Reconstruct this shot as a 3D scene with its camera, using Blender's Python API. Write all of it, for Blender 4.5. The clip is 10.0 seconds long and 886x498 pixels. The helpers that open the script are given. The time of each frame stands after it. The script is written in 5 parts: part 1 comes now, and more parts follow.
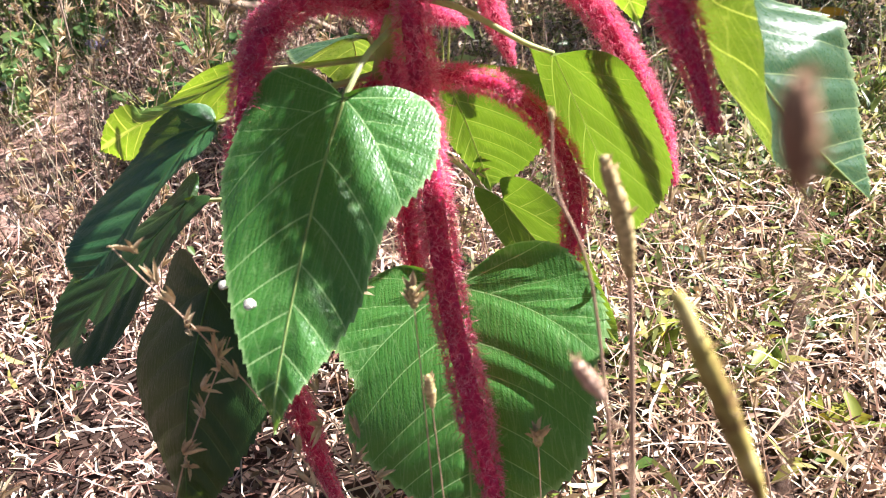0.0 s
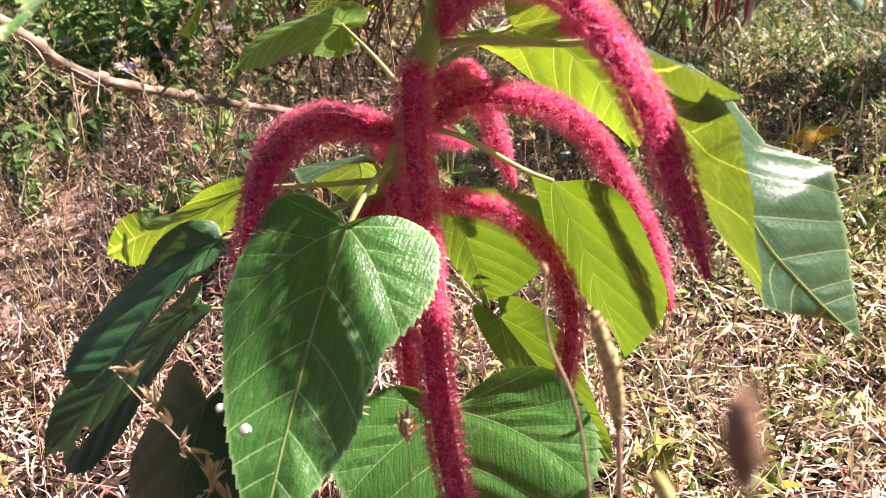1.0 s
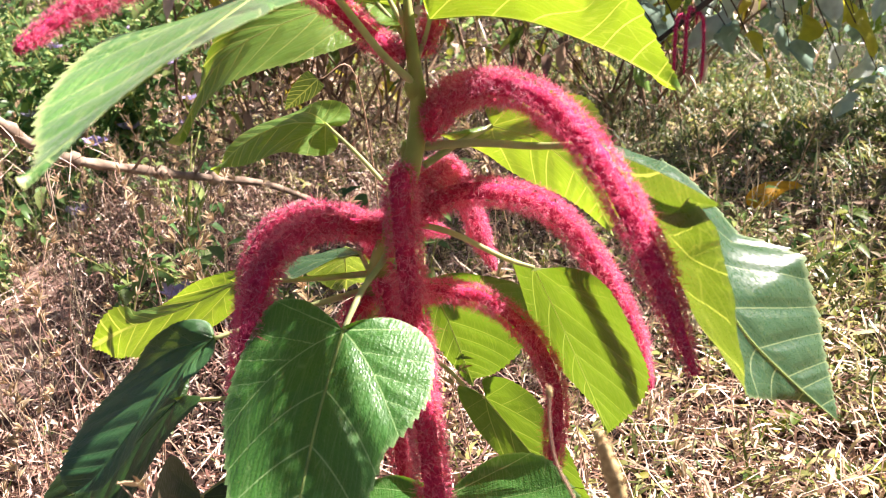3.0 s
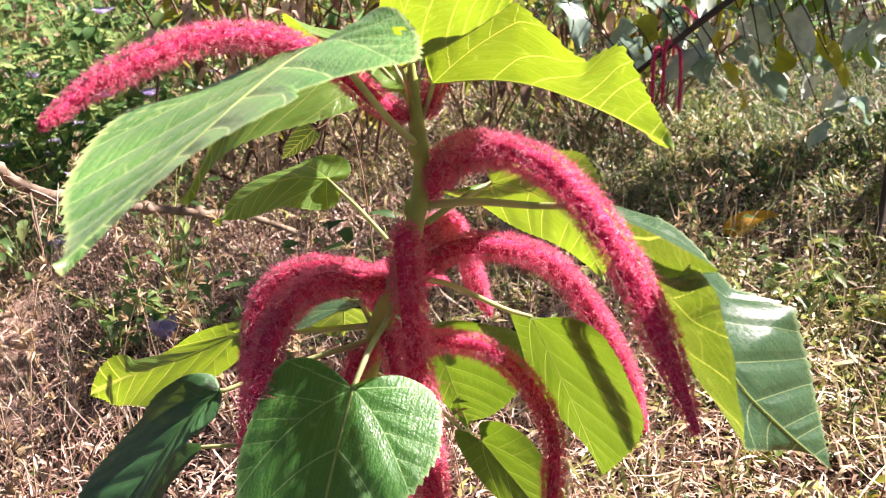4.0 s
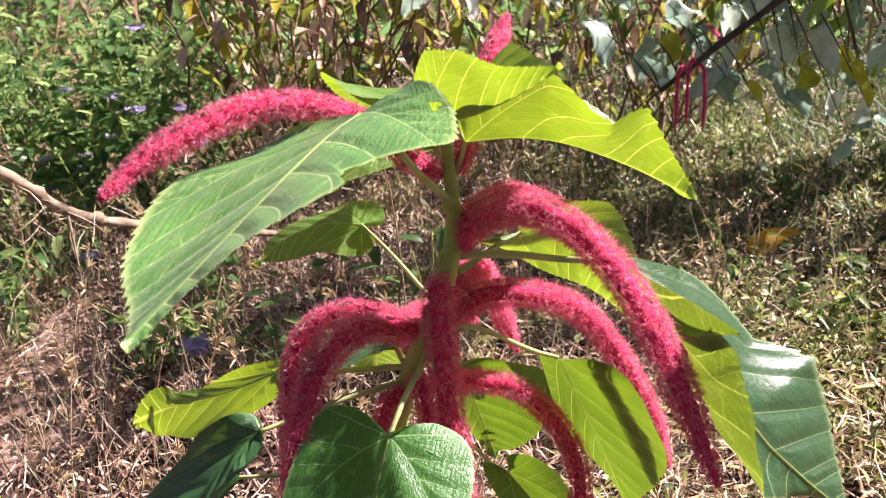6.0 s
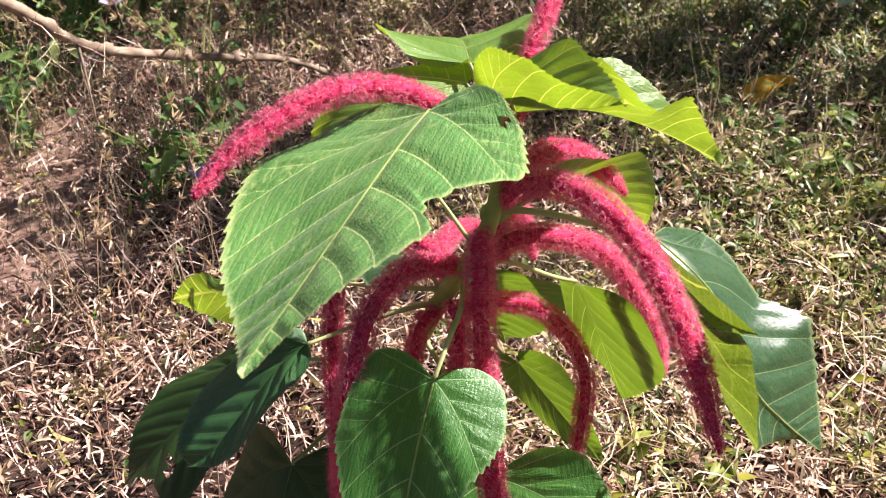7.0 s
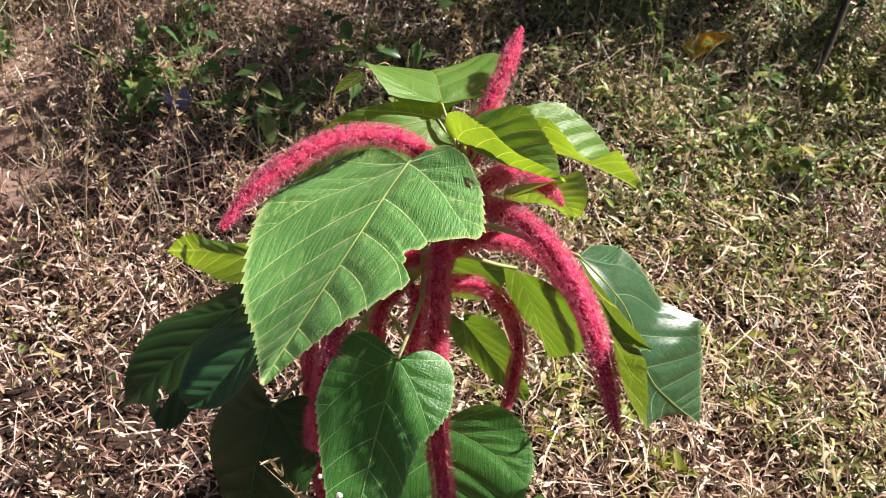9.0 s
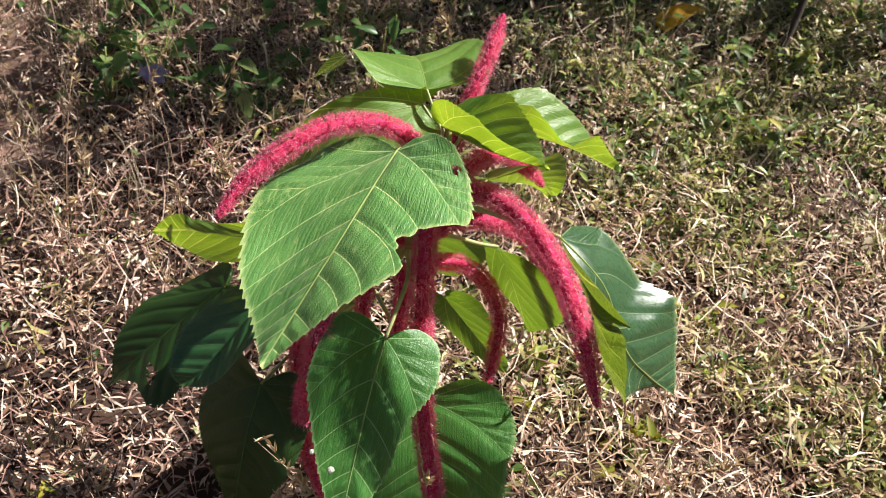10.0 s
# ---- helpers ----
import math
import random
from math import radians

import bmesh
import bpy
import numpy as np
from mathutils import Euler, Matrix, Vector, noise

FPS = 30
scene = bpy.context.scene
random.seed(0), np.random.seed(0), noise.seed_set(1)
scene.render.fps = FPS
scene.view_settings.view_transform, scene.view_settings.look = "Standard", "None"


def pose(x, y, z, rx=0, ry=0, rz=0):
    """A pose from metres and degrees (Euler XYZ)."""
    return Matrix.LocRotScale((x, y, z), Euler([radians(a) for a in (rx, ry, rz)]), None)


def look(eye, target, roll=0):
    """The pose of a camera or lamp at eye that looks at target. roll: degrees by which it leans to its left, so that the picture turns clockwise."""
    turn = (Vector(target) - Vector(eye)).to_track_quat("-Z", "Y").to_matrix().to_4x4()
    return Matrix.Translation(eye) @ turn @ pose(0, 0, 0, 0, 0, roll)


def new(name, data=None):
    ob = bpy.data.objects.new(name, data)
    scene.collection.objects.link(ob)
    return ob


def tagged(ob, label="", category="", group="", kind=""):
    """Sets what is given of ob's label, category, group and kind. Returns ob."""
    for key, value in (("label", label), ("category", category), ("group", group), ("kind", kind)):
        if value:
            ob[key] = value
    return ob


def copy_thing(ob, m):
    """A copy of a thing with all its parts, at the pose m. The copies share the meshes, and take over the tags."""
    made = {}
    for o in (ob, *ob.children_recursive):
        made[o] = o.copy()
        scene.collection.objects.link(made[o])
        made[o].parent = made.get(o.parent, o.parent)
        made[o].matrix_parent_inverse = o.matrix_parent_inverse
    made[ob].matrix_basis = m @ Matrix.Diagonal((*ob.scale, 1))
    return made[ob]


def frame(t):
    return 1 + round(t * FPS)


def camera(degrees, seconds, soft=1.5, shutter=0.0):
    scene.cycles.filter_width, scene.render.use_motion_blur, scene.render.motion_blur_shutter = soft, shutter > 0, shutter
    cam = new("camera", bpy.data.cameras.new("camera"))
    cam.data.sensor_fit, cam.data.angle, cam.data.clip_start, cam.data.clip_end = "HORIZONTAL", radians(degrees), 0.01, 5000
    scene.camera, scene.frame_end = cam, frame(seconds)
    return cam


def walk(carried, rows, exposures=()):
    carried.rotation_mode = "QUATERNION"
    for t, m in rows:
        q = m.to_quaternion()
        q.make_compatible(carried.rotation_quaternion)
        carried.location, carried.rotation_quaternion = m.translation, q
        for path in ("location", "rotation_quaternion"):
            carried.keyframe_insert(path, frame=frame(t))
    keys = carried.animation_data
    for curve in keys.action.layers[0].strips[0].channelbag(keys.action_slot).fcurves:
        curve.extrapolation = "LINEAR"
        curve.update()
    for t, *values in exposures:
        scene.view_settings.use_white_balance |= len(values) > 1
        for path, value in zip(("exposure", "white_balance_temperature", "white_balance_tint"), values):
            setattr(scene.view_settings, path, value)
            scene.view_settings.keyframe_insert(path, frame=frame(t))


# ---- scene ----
cam = camera(48.3, 10.0, soft=0.9)
PATH = [
    (0, (0.0399, -0.5145, 0.5077), (-0.1048, 1.2176, -0.4818), -2.87),
    (0.5, (0.0443, -0.5146, 0.5201), (-0.1029, 1.2780, -0.3547), -1.44),
    (1, (0.0423, -0.5148, 0.5276), (-0.1059, 1.3013, -0.2970), -0.97),
    (1.5, (0.0445, -0.5147, 0.5365), (-0.0968, 1.3210, -0.2447), -0.83),
    (2, (0.0380, -0.5157, 0.5420), (-0.0918, 1.3289, -0.2201), -1.36),
    (2.5, (0.0341, -0.5196, 0.5501), (-0.0800, 1.3303, -0.2015), -1.73),
    (3.8, (0.0170, -0.5243, 0.5762), (0.0038, 1.3457, -0.1330), -1.70),
    (4, (0.0139, -0.5274, 0.5832), (-0.0051, 1.3449, -0.1198), -1.73),
    (4.5, (0.0099, -0.5389, 0.5981), (-0.0122, 1.3433, -0.0778), -2.14),
    (5, (0.0098, -0.5452, 0.6066), (-0.0348, 1.3401, -0.0595), -2.29),
    (5.2, (0.0136, -0.5499, 0.6099), (-0.0523, 1.3341, -0.0580), -2.11),
    (6.3, (0.0036, -0.5313, 0.6316), (-0.0593, 1.3204, -0.1217), -2.08),
    (6.4, (-0.0010, -0.5260, 0.6410), (-0.0560, 1.2960, -0.1850), -1.20),
    (6.5, (-0.0035, -0.5188, 0.6534), (-0.0551, 1.2848, -0.2093), -0.76),
    (6.6, (-0.0080, -0.5215, 0.6740), (-0.0500, 1.2550, -0.2400), -0.20),
    (6.8, (-0.0220, -0.5250, 0.7090), (-0.0410, 1.1950, -0.3080), 0.75),
    (7, (-0.0332, -0.5326, 0.7420), (-0.0388, 1.1215, -0.3823), 1.65),
    (7.2, (-0.0410, -0.5440, 0.7730), (-0.0270, 1.0720, -0.4030), 2.50),
    (7.5, (-0.0460, -0.5580, 0.8070), (-0.0109, 1.0201, -0.4211), 3.53),
    (8, (-0.0466, -0.5665, 0.8365), (-0.0027, 0.9550, -0.4609), 5.33),
    (8.5, (-0.0518, -0.5742, 0.8615), (0.0234, 0.9241, -0.4612), 6.75),
    (9, (-0.0579, -0.5877, 0.8938), (0.0686, 0.9166, -0.4180), 8.03),
    (9.5, (-0.0695, -0.5935, 0.9069), (0.0942, 0.9069, -0.4054), 8.83),
    (10, (-0.0740, -0.5965, 0.9177), (0.1224, 0.8594, -0.4395), 9.58),
]
EXPOSURES = [(0.0, 1.99, 5990, 17), (0.4, 1.88, 6620, 26), (1.2, 1.82, 6620, 26), (2.5, 2.04, 6510, 24), (4.2, 1.86, 6520, 26), (5.0, 1.75, 6520, 27), (6.5, 1.58, 6340, 23), (8.0, 1.30, 6330, 16), (10.0, 1.16, 6300, 12)]
walk(cam, [(t, look(eye, target, roll)) for t, eye, target, roll in PATH], EXPOSURES)
cam.data.dof.use_dof = True
cam.data.dof.focus_distance = 0.74
cam.data.dof.aperture_fstop = 19

# ---- light: late-morning sun from the right and behind the plant, clear sky ----
SUN = Vector((0.86, 0.37, 1.0)).normalized()
world = bpy.data.worlds.new("world")
scene.world = world
world.use_nodes = True
wn = world.node_tree
sky = wn.nodes.new("ShaderNodeTexSky")
sky.sky_type = "NISHITA"
sky.sun_disc = False
sky.sun_elevation = math.asin(SUN.z)
sky.sun_rotation = math.atan2(SUN.x, SUN.y)
wn.nodes["Background"].inputs["Strength"].default_value = 0.0225
wn.links.new(sky.outputs[0], wn.nodes["Background"].inputs["Color"])
sun = new("sun", bpy.data.lights.new("sun", "SUN"))
sun.data.energy = 5.0
sun.data.angle = radians(0.53)
sun.data.color = (1.0, 0.95, 0.86)
sun.matrix_world = look(SUN * 20, (0, 0, 0))


# ---- materials ----
def mat(name):
    m = bpy.data.materials.new(name)
    m.use_nodes = True
    nt = m.node_tree
    nt.nodes.clear()
    out = nt.nodes.new("ShaderNodeOutputMaterial")
    return m, nt, out


def node(nt, kind, **values):
    n = nt.nodes.new(kind)
    for k, v in values.items():
        n.inputs[k.replace("_", " ")].default_value = v
    return n


def ramp(nt, stops, fac):
    r = nt.nodes.new("ShaderNodeValToRGB")
    els = r.color_ramp.elements
    while len(els) < len(stops):
        els.new(0.5)
    for e, (p, c) in zip(els, stops):
        e.position = p
        e.color = (*c, 1)
    nt.links.new(fac, r.inputs["Fac"])
    return r.outputs["Color"]


def mixed(nt, a, b, fac):
    m = nt.nodes.new("ShaderNodeMixRGB")
    for sock, v in ((m.inputs[0], fac), (m.inputs[1], a), (m.inputs[2], b)):
        if isinstance(v, (int, float)):
            sock.default_value = v
        elif isinstance(v, tuple):
            sock.default_value = (*v, 1)
        else:
            nt.links.new(v, sock)
    return m.outputs[0]


def maths(nt, op, a, b=None, c=None):
    n = nt.nodes.new("ShaderNodeMath")
    n.operation = op
    for k, v in enumerate((a, b, c)):
        if v is None:
            continue
        if isinstance(v, (int, float)):
            n.inputs[k].default_value = v
        else:
            nt.links.new(v, n.inputs[k])
    return n.outputs[0]


def leaf_material(name, dark, light, through_colour, thin, rough=0.38, sheen=0.5, vein=(0.36, 0.46, 0.14), vein_through=(0.66, 0.72, 0.10), vein_share=0.75, down=0.0, netting=0.28, relief_net=1.0):
    """Leaf blade: mottled green with pale side veins and a fine net between them; lets part of the sunlight through.
    UVMap holds the distance from the midrib in centimetres and the number of the side vein; Outer the number of the outer vein and the height over
    the lowest side vein; Spacing the centimetres from vein to vein of both families."""
    m, nt, out = mat(name)
    tc = nt.nodes.new("ShaderNodeTexCoord")

    def layer(called):
        uv = nt.nodes.new("ShaderNodeUVMap")
        uv.uv_map = called
        sep = nt.nodes.new("ShaderNodeSeparateXYZ")
        nt.links.new(uv.outputs["UV"], sep.inputs[0])
        return sep.outputs[0], sep.outputs[1]

    u, k = layer("UVMap")
    margin, _ = layer("Margin")
    gap_in, gap_out = layer("Spacing")
    k_out, above = layer("Outer")
    n1 = node(nt, "ShaderNodeTexNoise", Scale=24.0, Detail=4.0)
    n2 = node(nt, "ShaderNodeTexNoise", Scale=520.0, Detail=3.0)
    for n in (n1, n2):
        nt.links.new(tc.outputs["Object"], n.inputs["Vector"])

    def gap_to(number, gap, low):
        """Centimetres to the nearest vein of one family; far where the family has ended."""
        off = maths(nt, "ABSOLUTE", maths(nt, "SUBTRACT", number, maths(nt, "ROUND", number)))
        ended = maths(nt, "MULTIPLY", maths(nt, "LESS_THAN", number, low), 9.0)
        return maths(nt, "MULTIPLY_ADD", off, gap, ended)

    # side veins from the midrib, and outer veins from the lowest side vein: thick at the foot, thin at the margin
    inner = gap_to(k, gap_in, -0.45)
    outer = maths(nt, "ADD", gap_to(k_out, gap_out, -0.45), maths(nt, "MULTIPLY", maths(nt, "GREATER_THAN", above, 0.0), 9.0))
    wide = maths(nt, "MAXIMUM", maths(nt, "MULTIPLY_ADD", u, -0.0055, 0.048), 0.016)
    side = maths(nt, "SUBTRACT", 1.0, maths(nt, "DIVIDE", inner, wide))
    thin_side = maths(nt, "MULTIPLY", maths(nt, "SUBTRACT", 1.0, maths(nt, "DIVIDE", outer, maths(nt, "MULTIPLY", wide, 0.8))), 0.8)
    side = maths(nt, "MAXIMUM", maths(nt, "MAXIMUM", side, thin_side), 0.0)
    mid = maths(nt, "SUBTRACT", 1.0, maths(nt, "MINIMUM", maths(nt, "DIVIDE", u, 0.085), 1.0))
    veins = maths(nt, "MINIMUM", maths(nt, "MULTIPLY", maths(nt, "MAXIMUM", side, mid), 1.8), 1.0)
    near = maths(nt, "MINIMUM", maths(nt, "MINIMUM", maths(nt, "MINIMUM", inner, outer), u), 0.55)
    pick = maths(nt, "LESS_THAN", above, 0.0)
    number = maths(nt, "ADD", maths(nt, "MULTIPLY", k, maths(nt, "SUBTRACT", 1.0, pick)), maths(nt, "MULTIPLY", maths(nt, "ADD", k_out, 30.0), pick))
    # net of fine veins
    comb = nt.nodes.new("ShaderNodeCombineXYZ")
    nt.links.new(maths(nt, "MULTIPLY", u, 7.0), comb.inputs[0])
    nt.links.new(maths(nt, "MULTIPLY", number, 14.0), comb.inputs[1])
    vor = node(nt, "ShaderNodeTexVoronoi", Scale=1.0)
    vor.feature = "DISTANCE_TO_EDGE"
    nt.links.new(comb.outputs[0], vor.inputs["Vector"])
    # rungs from one side vein to the next
    rung = nt.nodes.new("ShaderNodeCombineXYZ")
    nt.links.new(maths(nt, "MULTIPLY_ADD", n1.outputs["Fac"], 1.2, maths(nt, "MULTIPLY", u, 3.4)), rung.inputs[0])
    nt.links.new(maths(nt, "MULTIPLY", number, 0.8), rung.inputs[1])
    lad = node(nt, "ShaderNodeTexVoronoi", Scale=1.0)
    lad.feature = "DISTANCE_TO_EDGE"
    nt.links.new(rung.outputs[0], lad.inputs["Vector"])
    fine_net = ramp(nt, [(0.0, (0.32, 0.32, 0.32)), (0.10, (0, 0, 0))], vor.outputs["Distance"])
    ladder = ramp(nt, [(0.0, (1, 1, 1)), (0.05, (0, 0, 0))], lad.outputs["Distance"])
    net = maths(nt, "MAXIMUM", fine_net, ladder)
    patch = ramp(nt, [(0.32, (0, 0, 0)), (0.72, (1, 1, 1))], n1.outputs["Fac"])
    base = mixed(nt, dark, light, patch)
    base = mixed(nt, base, vein, mixed(nt, (0, 0, 0), net, netting))
    base = mixed(nt, base, vein, maths(nt, "MULTIPLY", veins, vein_share))
    rim = ramp(nt, [(0.0, (0, 0, 0)), (0.955, (0, 0, 0)), (0.995, (1, 1, 1))], maths(nt, "MULTIPLY", margin, 1.0))
    base = mixed(nt, base, vein, mixed(nt, (0, 0, 0), rim, 0.55))
    speck = ramp(nt, [(0.0, (0, 0, 0)), (0.72, (0, 0, 0)), (0.78, (1, 1, 1))], n2.outputs["Fac"])
    base = mixed(nt, base, (0.42, 0.48, 0.26), mixed(nt, (0, 0, 0), speck, 0.30))
    pr = node(nt, "ShaderNodeBsdfPrincipled", Roughness=rough, IOR=1.42)
    pr.inputs["Specular IOR Level"].default_value = sheen
    pr.inputs["Sheen Weight"].default_value = down
    pr.inputs["Sheen Roughness"].default_value = 0.45
    nt.links.new(base, pr.inputs["Base Color"])
    nt.links.new(ramp(nt, [(0.3, (rough - 0.05,) * 3), (0.7, (rough + 0.16,) * 3)], n2.outputs["Fac"]), pr.inputs["Roughness"])
    tr = node(nt, "ShaderNodeBsdfTranslucent")
    tcol = mixed(nt, through_colour, tuple(c * 0.66 for c in through_colour), patch)
    tcol = mixed(nt, tcol, vein_through, mixed(nt, (0, 0, 0), net, 0.24))
    tcol = mixed(nt, tcol, vein_through, maths(nt, "MULTIPLY", veins, 0.85))
    nt.links.new(tcol, tr.inputs["Color"])
    bump = node(nt, "ShaderNodeBump", Strength=0.55, Distance=0.0009)
    puffs = maths(nt, "MULTIPLY_ADD", lad.outputs["Distance"], 0.8 * relief_net, maths(nt, "MULTIPLY", vor.outputs["Distance"], 0.7 * relief_net))
    h = maths(nt, "MULTIPLY_ADD", near, 1.5, maths(nt, "MULTIPLY_ADD", n2.outputs["Fac"], 0.07, puffs))
    nt.links.new(h, bump.inputs["Height"])
    nt.links.new(bump.outputs[0], pr.inputs["Normal"])
    mx = nt.nodes.new("ShaderNodeMixShader")
    mx.inputs[0].default_value = thin
    nt.links.new(pr.outputs[0], mx.inputs[1])
    nt.links.new(tr.outputs[0], mx.inputs[2])
    nt.links.new(mx.outputs[0], out.inputs[0])
    return m


def soft_material(name, stops, rough=0.7, thin=0.0, per="island", scale=60.0, bump_mm=0.0, sheen=0.3):
    """Matte plant matter; colour picked per piece and broken up by noise."""
    m, nt, out = mat(name)
    tc = nt.nodes.new("ShaderNodeTexCoord")
    nz = node(nt, "ShaderNodeTexNoise", Scale=scale, Detail=5.0)
    nt.links.new(tc.outputs["Object"], nz.inputs["Vector"])
    if per == "island":
        g = nt.nodes.new("ShaderNodeNewGeometry")
        fac = g.outputs["Random Per Island"]
    elif per == "object":
        g = nt.nodes.new("ShaderNodeObjectInfo")
        fac = g.outputs["Random"]
    else:
        fac = nz.outputs["Fac"]
    col = ramp(nt, stops, fac)
    col = mixed(nt, col, (0.02, 0.015, 0.01), mixed(nt, (0, 0, 0), ramp(nt, [(0.25, (1, 1, 1)), (0.62, (0, 0, 0))], nz.outputs["Fac"]), 0.34))
    pr = node(nt, "ShaderNodeBsdfPrincipled", Roughness=rough)
    pr.inputs["Specular IOR Level"].default_value = sheen
    nt.links.new(col, pr.inputs["Base Color"])
    if bump_mm:
        b = node(nt, "ShaderNodeBump", Strength=0.8, Distance=bump_mm / 1000)
        nt.links.new(nz.outputs["Fac"], b.inputs["Height"])
        nt.links.new(b.outputs[0], pr.inputs["Normal"])
    last = pr.outputs[0]
    if thin:
        tr = node(nt, "ShaderNodeBsdfTranslucent")
        nt.links.new(col, tr.inputs["Color"])
        mx = nt.nodes.new("ShaderNodeMixShader")
        mx.inputs[0].default_value = thin
        nt.links.new(last, mx.inputs[1])
        nt.links.new(tr.outputs[0], mx.inputs[2])
        last = mx.outputs[0]
    nt.links.new(last, out.inputs[0])
    return m


# old lower leaves; the deep shade they hang in is mixed into the green
LEAF_AGED_SHADED = leaf_material("leaf_shaded_blackish", (0.012, 0.040, 0.007), (0.026, 0.066, 0.013), (0.13, 0.20, 0.012), 0.14, 0.34, 0.5, vein=(0.05, 0.10, 0.03), vein_through=(0.2, 0.3, 0.04), vein_share=0.6, netting=0.1)
# darker copy of the green blade: shade from the leaves above, put into colour
LEAF_SHADED = leaf_material("leaf_shaded_green", (0.024, 0.092, 0.028), (0.052, 0.150, 0.046), (0.14, 0.24, 0.014), 0.16, 0.30, 0.8, vein=(0.16, 0.26, 0.12), vein_through=(0.2, 0.3, 0.04), vein_share=0.7, netting=0.12)
LEAF_OLD = leaf_material("leaf_dark_green", (0.029, 0.134, 0.020), (0.064, 0.218, 0.037), (0.17, 0.36, 0.016), 0.26, 0.32, 0.65, vein=(0.36, 0.54, 0.22), vein_through=(0.25, 0.42, 0.04), vein_share=0.85)
LEAF_TOP = leaf_material("leaf_sunny_green", (0.048, 0.178, 0.031), (0.108, 0.290, 0.057), (0.26, 0.40, 0.012), 0.16, 0.33, 0.9, vein=(0.62, 0.72, 0.28), vein_share=0.95, down=0.08, netting=0.34, relief_net=1.6)
LEAF_MID = leaf_material("leaf_mid_green", (0.020, 0.076, 0.030), (0.038, 0.112, 0.044), (0.19, 0.29, 0.014), 0.34, 0.27, 0.9, vein=(0.36, 0.46, 0.22), vein_share=0.5, down=0.03, netting=0.12, relief_net=0.4)
LEAF_THIN = leaf_material("leaf_yellow_green", (0.130, 0.280, 0.045), (0.200, 0.370, 0.065), (0.27, 0.41, 0.010), 0.48, 0.32, 0.9)
# older, thicker lower leaves; their weaker light is put into the colour too
LEAF_FULL_DIMMED = leaf_material("leaf_full_green_dimmed", (0.085, 0.200, 0.036), (0.135, 0.275, 0.052), (0.145, 0.245, 0.008), 0.44, 0.36, vein_through=(0.28, 0.38, 0.05))
VEIN = soft_material("leaf_vein", [(0.0, (0.46, 0.58, 0.18)), (1.0, (0.60, 0.70, 0.28))], 0.5, 0.6, "noise", 90)
VEIN_DARK = soft_material("leaf_vein_green", [(0.0, (0.09, 0.20, 0.05)), (1.0, (0.15, 0.27, 0.08))], 0.5, 0.4, "noise", 90)
PETIOLE = soft_material("petiole_skin", [(0.0, (0.40, 0.46, 0.14)), (0.5, (0.54, 0.58, 0.26)), (1.0, (0.52, 0.42, 0.24))], 0.45, 0.25, "noise", 40, 0.5)
STEM = soft_material("stem_skin", [(0.2, (0.22, 0.27, 0.06)), (0.55, (0.34, 0.37, 0.10)), (0.9, (0.36, 0.25, 0.12))], 0.6, 0.0, "noise", 30, 0.8)
CORE = soft_material("catkin_core", [(0.0, (0.52, 0.020, 0.095)), (1.0, (0.68, 0.045, 0.15))], 0.9, 0.0, "noise", 300, 1.0)
HAIR = soft_material("catkin_hair", [(0.0, (0.78, 0.065, 0.19)), (0.45, (0.94, 0.18, 0.34)), (0.8, (0.98, 0.36, 0.50)), (1.0, (1.0, 0.64, 0.72))], 0.5, 0.48, "island", 30)
SHREDS = soft_material("curled_leaf", [(0.0, (0.10, 0.13, 0.04)), (0.3, (0.27, 0.29, 0.08)), (0.55, (0.52, 0.48, 0.15)), (0.75, (0.72, 0.58, 0.30)), (1.0, (0.92, 0.80, 0.52))], 0.40, 0.35, "island", 50)
SEEDLING = soft_material("seedling_leaf", [(0.0, (0.06, 0.10, 0.035)), (0.35, (0.17, 0.23, 0.07)), (0.6, (0.36, 0.44, 0.11)), (0.72, (0.13, 0.075, 0.05)), (0.86, (0.36, 0.25, 0.17)), (1.0, (0.60, 0.52, 0.34))], 0.36, 0.35, "island", 50)


